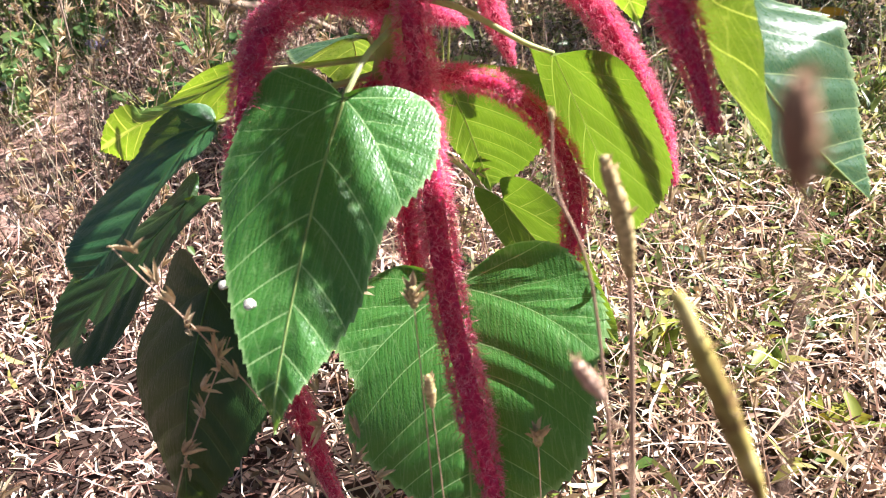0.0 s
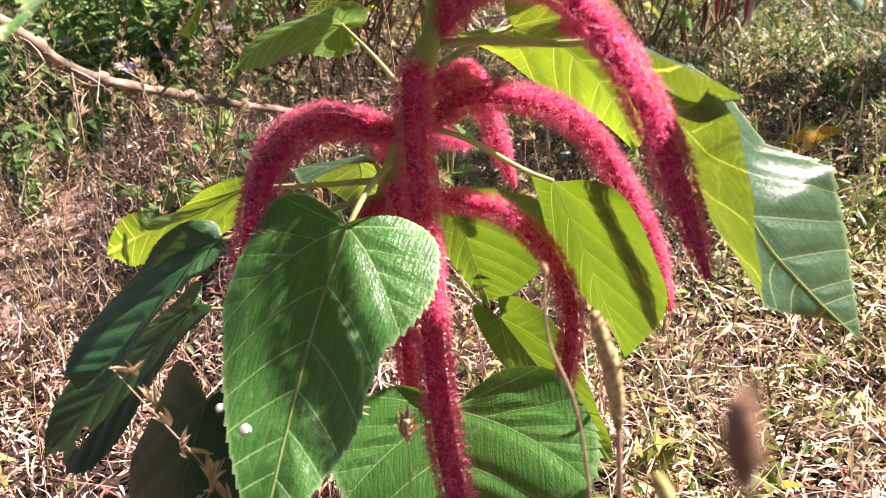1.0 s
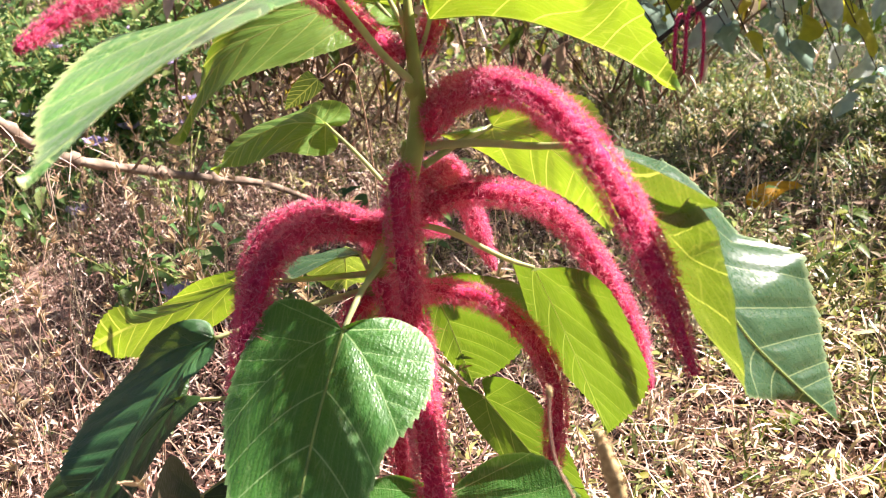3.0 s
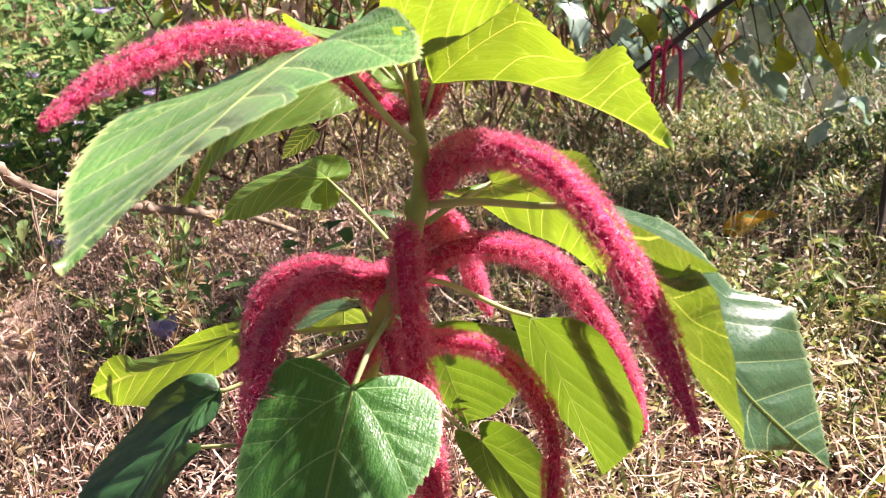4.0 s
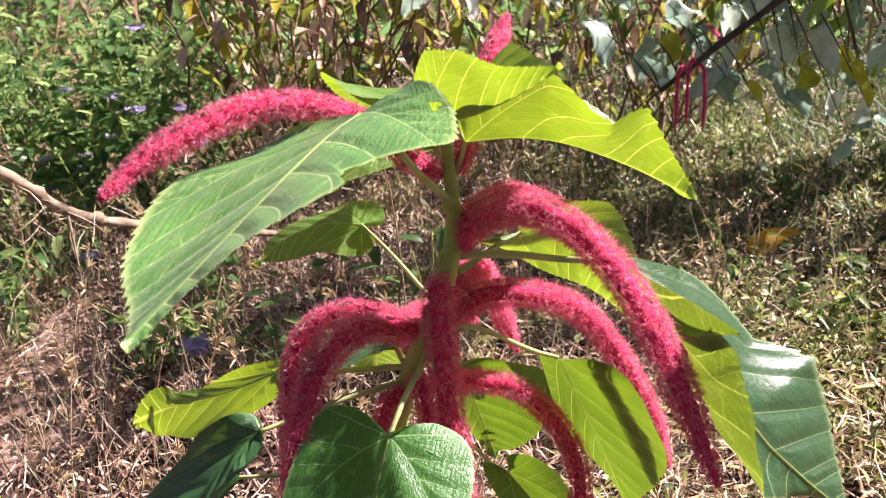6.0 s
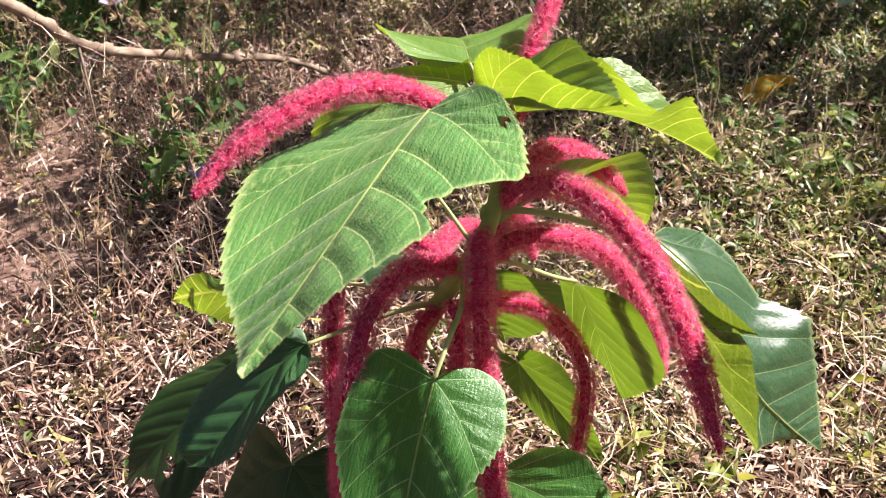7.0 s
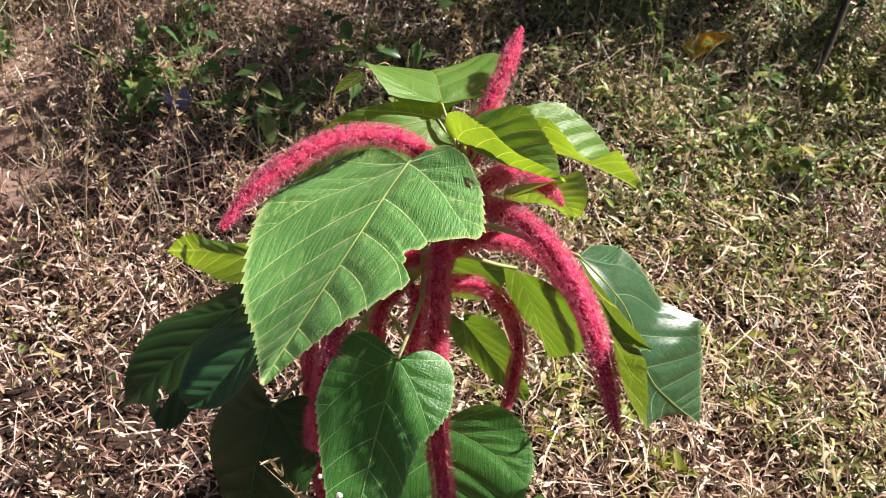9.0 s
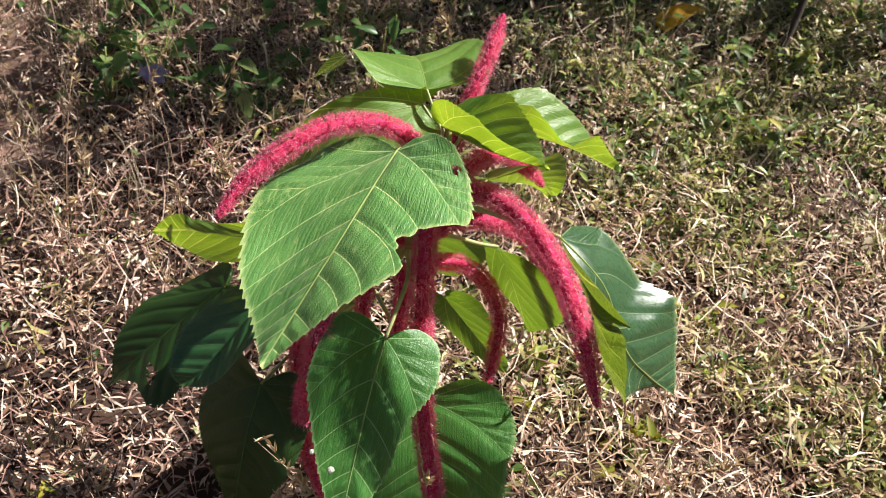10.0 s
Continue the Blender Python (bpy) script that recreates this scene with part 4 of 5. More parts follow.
def build_litter():
    rng = np.random.default_rng(11)

    leafy = lambda x, y: np.clip((x - 0.02) / 0.25, 0, 1) * np.clip((y - 0.42) / 0.25, 0, 1)
    def inner(x, y):
        """1 close to the plant, falling to 0 over half a metre round the clearing."""
        return np.clip(1.15 - np.hypot(np.maximum(np.abs(x - 0.1) - 0.95, 0), np.maximum(np.abs(y - 0.55) - 0.85, 0)) / 0.5 - 0.3 * patchy(x, y, 0.4, 12.0), 0, 1)

    def core(x, y):
        """Thickest round the plant."""
        return 0.42 + 0.58 * np.clip(1 - (np.hypot(np.maximum(np.abs(x - 0.1) - 0.95, 0), np.maximum(np.abs(y - 0.6) - 0.8, 0)) + 0.2 * patchy(x, y, 0.3, 3.0) - 0.1) / 0.35, 0, 1)

    def fringe(x, y, end):
        """1 to the left, thinning out in patches towards x = end."""
        return np.clip((end - x - 0.5 * patchy(x, y, 0.35, 8.0)) * 2.0, 0, 1)

    def bare(x, y):
        """Little grows on the path."""
        return np.clip(0.18 + (np.abs(x + 0.35 * y + 0.44) + 0.12 * patchy(x, y, 0.3, 2.0) - 0.14) * 8 + 6 * np.clip(0.62 - y, 0, 1), 0.25, 1)

    gaps = lambda x, y: (0.36 + 0.84 * patchy(x, y, 0.09, 7.0) * (0.45 + 0.55 * patchy(x, y, 0.35, 4.0))) * (1 - 0.8 * leafy(x, y)) * np.where((x < -0.05) & (y < 0.5), 0.64, 1.0) * inner(x, y) * bare(x, y) * core(x, y)

    def straws(n, box, lmin, lmax, w, high, keep=None):
        keep = keep or gaps
        p = spread(rng, n, *box, keep, 0.0, high)
        m = len(p)
        return blades(rng, p, rng.uniform(lmin, lmax, m), w * rng.uniform(0.6, 1.4, m), rng.uniform(0, 2 * np.pi, m), rng.normal(0.18, 0.46, m), rng.normal(0.03, 0.15, m))

    near = (-1.5, 1.7, -0.9, 2.0)
    reddish = lambda x, y: np.clip((patchy(x, y, 0.3, 6.0) * 0.4 - 0.25 - x) * 4 + 0.5, 0, 1)
    for called, share, material, label in (("dry_grass", lambda x, y: gaps(x, y) * (1 - reddish(x, y)), STRAW, "matted straw-coloured dry grass on the soil"), ("reddish_dry_grass", lambda x, y: gaps(x, y) * reddish(x, y), STRAW_RED, "matted reddish-brown dry grass on the soil")):
        sizes = ((230000, 0.012, 0.034, 0.0022, 0.045), (42000, 0.04, 0.10, 0.0017, 0.06), (2600, 0.10, 0.20, 0.0014, 0.06))
        stuff(called, joined([straws(n, near, short, long, w, high, share) for n, short, long, w, high in sizes]), material, label, "dry grass")
    # fine stems that still stand, behind and beside the plant
    tall = lambda x, y: (0.25 + 0.75 * patchy(x, y, 0.22, 3.3)) * np.clip(2.2 - 1.4 * np.abs(x + 0.45), 0.12, 1) * np.clip((y - 0.25) * 3 - 1.2 * x, 0, 1)
    p = spread(rng, 7600, -1.3, 0.7, 0.2, 1.7, tall, 0.0, 0.01)
    m = len(p)
    stuff("standing_dry_grass", blades(rng, p, rng.uniform(0.06, 0.19, m), rng.uniform(0.0008, 0.0016, m), rng.uniform(0, 6.28, m), rng.normal(1.15, 0.3, m), rng.normal(0.04, 0.12, m)), DULL, "thin dull tan grass stems still standing", "dry grass")
    stuff("far_dry_grass", straws(17000, (-3.0, 3.4, 1.5, 5.0), 0.06, 0.18, 0.0032, 0.05, lambda x, y: (0.3 + 0.6 * patchy(x, y, 0.4, 4.0)) * np.where(x > 0.1, 0.25, 1.0)), STRAW, "dry grass further back, on the soil", "dry grass")
    around = lambda x, y: np.clip(1.6 - 0.30 * np.hypot(x, y - 1.0), 0, 0.9) * (0.35 + 0.65 * patchy(x, y, 0.8, 9.0)) * (1 - inner(x, y))
    stuff("outer_dry_grass", straws(52000, (-4.8, 5.0, -4.0, 5.5), 0.04, 0.13, 0.0034, 0.05, around), STRAW, "dry grass round the clearing, thinning out over soil", "dry grass")
    right = lambda x, y: np.clip(0.18 + 1.3 * (x + 0.02) + 0.42 * y, 0.04, 1) * fringe(x, y, 1.5) * np.clip(4 * (x + 1.3), 0, 1) * np.clip(patchy(x, y, 0.42, 3.0) * 2.2 - 0.5, 0.05, 1) * np.clip(3.2 - 1.5 * y + patchy(x, y, 0.5, 1.5), 0, 1) * np.clip(1.4 + 3 * y, 0, 1)
    stuff("fading_grass", straws(30000, (-1.15, 1.5, -0.3, 2.2), 0.02, 0.065, 0.0027, 0.035, right), STRAW_GREEN, "yellowing grass among the straw", "grass")
    p = spread(rng, 140000, -1.5, 1.7, -0.9, 2.2, lambda x, y: (0.25 + 0.75 * patchy(x, y, 0.3, 5.0)) * inner(x, y) * bare(x, y) * core(x, y), 0.006, 0.045)
    m = len(p)
    stuff("leaf_litter", leaflets(rng, p, rng.uniform(0.006, 0.018, m), rng.uniform(0, 6.28, m), rng.normal(0.15, 0.5, m), 0.34, 0.5, 0.2), LITTER, "brown and pale scraps of dead leaf and husk on the ground", "leaf litter")
    p = spread(rng, 26000, -1.2, 1.6, -0.3, 2.4, right, 0.006, 0.045)
    m = len(p)
    stuff("ground_cover", leaflets(rng, p, rng.uniform(0.007, 0.020, m), rng.uniform(0, 6.28, m), rng.normal(0.15, 0.35, m), 0.55, 0.3, 0.12), GREENS, "small green creeping leaves among the straw", "ground cover")
    p = spread(rng, 82000, -1.2, 1.6, -0.3, 2.4, right, 0.006, 0.05)
    m = len(p)
    stuff("leafy_shreds", blades(rng, p, rng.uniform(0.015, 0.036, m), rng.uniform(0.0028, 0.0058, m), rng.uniform(0, 6.28, m), rng.normal(0.2, 0.45, m), rng.normal(0.05, 0.16, m)), SHREDS, "curled narrow yellow-green leaves among the straw", "ground cover")
    p = spread(rng, 17000, -0.05, 1.6, 0.35, 2.3, lambda x, y: leafy(x, y) * fringe(x, y, 1.5) * (0.3 + 0.7 * patchy(x, y, 0.16, 2.5)), 0.008, 0.06)
    m = len(p)
    stuff("seedling_leaves", leaflets(rng, p, rng.uniform(0.012, 0.030, m), rng.uniform(0, 6.28, m), rng.normal(0.2, 0.45, m), 0.42, 0.35, 0.22), SEEDLING, "mixed green and fading leaves of low seedlings", "ground cover")
    back = lambda x, y: np.clip((x - 0.05) * 2.5, 0, 1) * np.clip((y - 1.0) * 1.6, 0, 1) * np.clip(3.6 - y, 0, 1) * fringe(x, y, 2.6) * (0.35 + 0.65 * patchy(x, y, 0.35, 6.5))
    p = spread(rng, 34000, 0.0, 2.8, 1.0, 3.6, back, 0.0, 0.03)
    m = len(p)
    stuff("meadow_grass", blades(rng, p, rng.uniform(0.04, 0.13, m), rng.uniform(0.0018, 0.0040, m), rng.uniform(0, 6.28, m), rng.uniform(0.2, 1.2, m), rng.uniform(-0.05, 0.14, m)), MEADOW, "low dull green grass beyond the straw", "grass")
    p = spread(rng, 9000, -1.2, 1.8, 0.0, 3.0, lambda x, y: right(x, y) * 0.8, 0.0, 0.01)
    m = len(p)
    stuff("green_grass", blades(rng, p, rng.uniform(0.03, 0.11, m), rng.uniform(0.0014, 0.0034, m), rng.uniform(0, 6.28, m), rng.uniform(0.4, 1.2, m), rng.uniform(-0.05, 0.12, m)), GREENS, "short tufts of green grass blades", "grass")
    p = spread(rng, 16000, -3.2, 3.6, 2.2, 6.0, lambda x, y: 0.2 + 0.8 * patchy(x, y, 0.9, 2.0), 0.01, 0.10)
    m = len(p)
    stuff("far_ground_cover", leaflets(rng, p, rng.uniform(0.02, 0.05, m), rng.uniform(0, 6.28, m), rng.normal(0.2, 0.4, m), 0.5, 0.3, 0.2), GREENS, "green weeds covering the ground further back", "ground cover")


build_litter()


# ---- stalks of dry grass ----
def husk_cluster(rng, at, heading, n, size):
    """A spikelet: a fan of pointed husks."""
    p = np.repeat(np.array([at], float), n, 0)
    return leaflets(rng, p, rng.uniform(0.7, 1.2, n) * size, heading + rng.normal(0, 0.5, n), rng.normal(0.75, 0.40, n), 0.17, 0.5, -0.05)


def grass_stalk(seed, height, lean, spikelets, size=0.013):
    """A dry stalk with spikelets along its upper half, its foot at the origin."""
    rng = np.random.default_rng(seed)
    ob = tagged(new("dry_grass_stalk"), "thin straw-coloured grass stalk with open seed husks", "grass stalk", "dry grass stalks")
    ang = rng.uniform(0, 6.28)
    way = np.array([math.cos(ang), math.sin(ang), 0])
    cv = spline([(0, 0, -0.02), way * lean * 0.2 + (0, 0, height * 0.4), way * lean * 0.55 + (0, 0, height * 0.75), way * lean + (0, 0, height)], 18)
    tubes("stalk", [tube(cv, np.linspace(0.0007, 0.0003, 18), 5)], STRAW, ob)
    for k in range(spikelets):
        at = cv[int(9 + 8 * (k + 1) / spikelets)] + rng.normal(0, 0.004, 3)
        link("spikelet", arrays("spikelet", *husk_cluster(rng, at, rng.uniform(0, 6.28), rng.integers(4, 7), size)), SEED, ob, smooth=False)
    return ob


def seed_head_stalk(name, label, foot, points, radius, head_from, head_len, head_rad, seed, tuft=False, body_material=SEED_BODY):
    """One stalk in the foreground with a closed seed head made of many overlapping husks."""
    rng = np.random.default_rng(seed)
    ob = tagged(new(name), label, "grass stalk")
    foot = (foot[0], foot[1], float(relief(np.array(foot[0]), np.array(foot[1]))))
    ob.location = foot
    inv = Matrix.Translation(ob.location).inverted()
    cv = spline([foot, *points], 60)
    st = tubes("stalk", [tube(cv, np.linspace(radius * 1.3, radius * 0.7, 60), 6)], STRAW, ob)
    s = np.concatenate([[0], np.cumsum(np.linalg.norm(np.diff(cv, axis=0), axis=1))])
    m = 34
    f = np.linspace(0, 1, m)
    u = s[-1] - head_from - f[::-1] * head_len
    p = np.stack([np.interp(u, s, cv[:, k]) for k in range(3)], -1)
    body = head_rad * np.sin(np.pi * np.clip(0.10 + 0.82 * (1 - f), 0, 1)) ** 0.6 * (1 + 0.06 * np.sin(f * head_len / head_rad * 7))
    v, q, tr = tube(p, body, 12, 0.05, rng)
    hd = link("seed_head", arrays("seed_head", v, q, tr), body_material, ob)
    n = 16 if tuft else 26
    k = rng.integers(2, m - 1, n)
    a = rng.uniform(0, 6.28, n)
    p = p[k] + np.stack([np.cos(a), np.sin(a), 0 * a], -1) * (body[k] * 0.7)[:, None]
    for w in range(n):
        husk = link("husk", arrays("husk", *leaflets(rng, p[w][None], np.array([rng.uniform(0.8, 1.3) * head_rad * (2.6 if tuft else 1.3)]), a[w:w + 1], np.array([rng.normal(1.05, 0.22)]), 0.4, 0.6, -0.1)), SEED, hd, smooth=False)
    for o in (st, hd):
        o.matrix_parent_inverse = inv
    return ob


def build_stalks():
    rng = np.random.default_rng(5)
    kinds = [grass_stalk(40 + k, *v) for k, v in enumerate([(0.20, 0.05, 7), (0.28, 0.09, 9), (0.15, 0.07, 6), (0.34, 0.12, 10), (0.24, 0.03, 8)])]
    spots = [(rng.uniform(-0.75, -0.18), rng.uniform(0.12, 1.05)) for _ in range(52)] + [(rng.uniform(-0.15, 0.25), rng.uniform(0.22, 0.8)) for _ in range(16)] + [(rng.uniform(-0.95, 1.1), rng.uniform(0.9, 1.6)) for _ in range(50)]
    spots += [(-0.26, -0.10), (-0.22, -0.17), (-0.19, -0.13), (-0.30, -0.02), (-0.16, -0.20), (0.02, -0.17), (0.045, -0.19), (-0.01, -0.16), (-0.06, 0.05), (-0.05, 0.02), (0.20, -0.10), (0.24, -0.05), (-0.10, 0.12), (-0.02, 0.10)]
    for k, (x, y) in enumerate(spots):
        m = pose(x, y, float(relief(np.array(x), np.array(y))), 0, 0, rng.uniform(0, 360)) @ Matrix.Diagonal((1, 1, 1, 1))
        if k < len(kinds):
            kinds[k].matrix_world = m
        else:
            copy_thing(kinds[int(rng.integers(0, len(kinds)))], m)
    seed_head_stalk("grass_spike", "thick tan grass spike on a straw stalk before the plant", (0.100, -0.250, 0.0), [(0.088, -0.252, 0.14), (0.081, -0.250, 0.254), (0.075, -0.250, 0.350), (0.066, -0.250, 0.387)], 0.0011, 0.0, 0.042, 0.0030, 1)
    seed_head_stalk("grass_spike", "fat yellowish grass spike leaning before the plant", (0.185, -0.360, 0.0), [(0.1275, -0.3504, 0.2573), (0.0939, -0.3483, 0.3484), (0.0715, -0.3483, 0.4022)], 0.0009, 0.0, 0.060, 0.0027, 2, body_material=SEED_OLIVE)
    seed_head_stalk("seed_stalk", "brown seed head on a thin upright straw stalk", (0.085, -0.435, 0.0), [(0.076, -0.437, 0.25), (0.066, -0.440, 0.440), (0.062, -0.440, 0.480)], 0.0004, 0.0, 0.0095, 0.0018, 3, body_material=SEED_BROWN)
    seed_head_stalk("seed_stalk", "pale pinkish-brown seed head on a bent stalk", (0.115, -0.335, 0.0), [(0.0712, -0.329, 0.312), (0.0626, -0.330, 0.3552), (0.0534, -0.330, 0.3725)], 0.0004, 0.0, 0.0125, 0.0020, 4, body_material=SEED_PINK)
    seed_head_stalk("seed_stalk", "thin stalk with a small tufted seed head before the leaf", (-0.005, -0.182, 0.0), [(0.002, -0.183, 0.16), (-0.001, -0.181, 0.300)], 0.0004, 0.0, 0.010, 0.0024, 5, True)
    seed_head_stalk("seed_stalk", "thin stalk with a tan seed head before the leaf", (0.012, -0.195, 0.0), [(0.010, -0.196, 0.15), (0.005, -0.197, 0.268)], 0.0004, 0.0, 0.016, 0.0022, 6)
    seed_head_stalk("seed_stalk", "thin stalk with a pale tufted seed head", (0.058, -0.155, 0.0), [(0.054, -0.152, 0.10), (0.050, -0.150, 0.200)], 0.0004, 0.0, 0.009, 0.0026, 7, True)
    seed_head_stalk("seed_stalk", "bare pale straw crossing the dark tassel", (0.098, -0.240, 0.0), [(0.080, -0.240, 0.20), (0.066, -0.240, 0.33), (0.053, -0.240, 0.372), (0.051, -0.240, 0.398)], 0.0006, 0.0, 0.004, 0.0010, 8)


build_stalks()


# ---- weeds, fallen branch and shrubs behind ----
def weed(x, y, height, seed, material=BUSHLEAF, size=0.032, count=70, flowers=0, spreadout=0.5, label="", ratio=0.55):
    """A leafy weed: stalks that branch out, with leaves along them."""
    rng = np.random.default_rng(seed)
    z = float(relief(np.array(x), np.array(y)))
    ob = tagged(new("weed"), label or "leafy green weed growing from dry grass", "weed")
    ob.location = (x, y, z)
    spots = []
    for _ in range(int(rng.integers(4, 8))):
        a = rng.uniform(0, 6.28)
        r = height * spreadout * rng.uniform(0.3, 1)
        top = np.array([math.cos(a) * r, math.sin(a) * r, height * rng.uniform(0.6, 1)])
        cv = spline([(0, 0, -0.02), top * (0.3, 0.3, 0.5), top], 12)
        tubes("stalk", [tube(cv, np.linspace(0.0022, 0.0008, 12), 5)], STEM, ob)
        spots.append(cv[3:])
    spots = np.vstack(spots)
    p = spots[rng.integers(0, len(spots), count)] + rng.normal(0, size * 0.35, (count, 3))
    p[:, 2] = np.maximum(p[:, 2], 0.01)
    link("foliage", arrays("foliage", *leaflets(rng, p, rng.uniform(0.6, 1.3, count) * size, rng.uniform(0, 6.28, count), rng.normal(-0.05, 0.45, count), ratio, 0.35, 0.25)), material, ob, smooth=False)
    for _ in range(flowers):
        c = spots[rng.integers(len(spots) // 2, len(spots))] + rng.normal(0, 0.01, 3) + (0, -0.01, 0.015)
        n = 6
        link("flower", arrays("flower", *leaflets(rng, np.repeat(c[None], n, 0), np.full(n, 0.030), np.arange(n) * 1.047, np.full(n, 0.5), 0.9, 0.2, 0.1)), PURPLE, ob, "pale violet petals", smooth=False)
    return ob


def build_weeds():
    rng = np.random.default_rng(21)
    for k in range(44):
        weed(rng.uniform(-1.95, -0.60), rng.uniform(1.5, 2.7), rng.uniform(0.28, 0.62), 200 + k, BUSHLEAF, rng.uniform(0.028, 0.046), 140, 2 if k % 2 == 0 else 0, 0.5, "bushy green weed with violet flowers" if k % 2 == 0 else "", 0.62)
    for k in range(16):
        weed(rng.uniform(-1.0, -0.35), rng.uniform(0.95, 1.5), rng.uniform(0.10, 0.24), 260 + k, BUSHLEAF, rng.uniform(0.022, 0.036), 46, 1 if k % 4 == 0 else 0, 0.8, "low green weed in the shade")
    for k in range(26):
        weed(rng.uniform(0.15, 1.5), rng.uniform(0.75, 2.0), rng.uniform(0.05, 0.14), 300 + k, GREENS, rng.uniform(0.02, 0.034), 34, 0, 1.0, "low green seedling among litter")
    for k, (x, y, h) in enumerate([(-0.90, 1.62, 0.37), (-0.86, 1.58, 0.29), (-0.76, 1.60, 0.25), (-0.95, 1.56, 0.22), (-0.60, 1.60, 0.28), (-0.74, 1.25, 0.09)]):
        weed(x, y, h, 400 + k, BUSHLEAF, 0.04, 60, 2, 0.25, "green weed with open violet flowers", 0.6)
    for k, (x, y, h, size, material) in enumerate([(-0.045, 0.65, 0.26, 0.045, BUSHLEAF), (-0.437, 0.95, 0.23, 0.04, BUSHLEAF), (-0.37, -0.02, 0.04, 0.022, YELLOWGREEN), (0.396, 0.603, 0.03, 0.036, GREENS), (0.265, 0.08, 0.05, 0.028, YELLOWGREEN), (0.52, 0.86, 0.05, 0.035, BUSHLEAF), (0.62, 0.72, 0.05, 0.035, YELLOWGREEN), (0.46, 0.98, 0.06, 0.035, BUSHLEAF), (0.70, 0.95, 0.07, 0.04, YELLOWGREEN), (0.55, 0.45, 0.03, 0.03, GREENS), (0.40, 0.30, 0.03, 0.03, YELLOWGREEN)]):
        weed(x, y, h, 430 + k, material, size, 14 if h > 0.15 else 18, 0, 0.35 if h > 0.15 else 0.9, "small leafy sprig rising from dry grass" if h > 0.15 else "small green rosette among the straw", 0.45)
    for x, y, h, s in ((-0.30, 0.74, 0.12, 2), (-0.44, 0.80, 0.12, 3), (-0.20, 0.80, 0.14, 4), (0.36, 0.68, 0.05, 6), (0.15, 0.20, 0.06, 7), (0.24, 0.16, 0.05, 8), (0.33, 0.40, 0.04, 9), (-0.11, 0.85, 0.20, 10), (-0.50, 0.85, 0.13, 12), (-0.45, 0.92, 0.14, 13), (-0.40, 0.82, 0.12, 14), (-0.26, 0.70, 0.10, 15), (-0.21, 0.66, 0.09, 16), (-0.47, 0.74, 0.10, 17)):
        weed(x, y, h, 340 + s, BUSHLEAF if x < 0 else YELLOWGREEN, 0.038 if x < 0 else 0.022, 18, 0, 0.8, "low broad-leaved green weed", 0.6)


build_weeds()


def build_thicket():
    """Brown dry stems behind the plant, with a few yellow leaves."""
    rng = np.random.default_rng(31)
    for k in range(14):
        ob = tagged(new("dry_bush"), "bush of bare brown stems with a few yellowed leaves", "bush", "dry bushes")
        bx, by = (rng.uniform(-0.62, 0.85), rng.uniform(1.62, 2.5)) if k > 2 else ((-0.34, 1.55), (-0.12, 1.60), (0.10, 1.66))[k]
        ob.location = (bx, by, float(relief(np.array(bx), np.array(by))))
        tips = []
        for _ in range(9):
            a, r, h = rng.uniform(0, 6.28), rng.uniform(0.05, 0.5), rng.uniform(0.3, 0.95)
            top = np.array([math.cos(a) * r, math.sin(a) * r, h])
            cv = spline([(rng.normal(0, 0.05), rng.normal(0, 0.05), -0.02), top * 0.35 + rng.normal(0, 0.05, 3), top * 0.7 + rng.normal(0, 0.06, 3), top + rng.normal(0, 0.05, 3)], 18)
            thick = rng.uniform(0.0018, 0.0046)
            tw = tubes("twig", [tube(cv, np.linspace(thick, thick * 0.35, 18), 5)], TWIG, ob)
            for _ in range(2):
                b = cv[int(rng.integers(6, 15))]
                e = b + rng.normal(0, 0.10, 3) + (0, 0, 0.06)
                tubes("side_twig", [tube(spline([b, (b + e) / 2 + rng.normal(0, 0.015, 3), e], 8), np.linspace(thick * 0.5, thick * 0.2, 8), 4)], TWIG, tw)
                tips.append(spline([b, e], 6))
            tips.append(cv[5:])
        tips = np.vstack(tips)
        for n, material, lab, size in ((40, YELLOWGREEN, "yellow-green leaves", 0.062), (70, LITTER, "dry tan leaves", 0.055)):
            p = tips[rng.integers(0, len(tips), n)]
            link("foliage", arrays("foliage", *leaflets(rng, p, rng.uniform(0.6, 1.25, n) * size, rng.uniform(0, 6.28, n), rng.normal(-0.6, 0.45, n), 0.46, 0.4, 0.3)), material, ob, lab, smooth=False)


build_thicket()


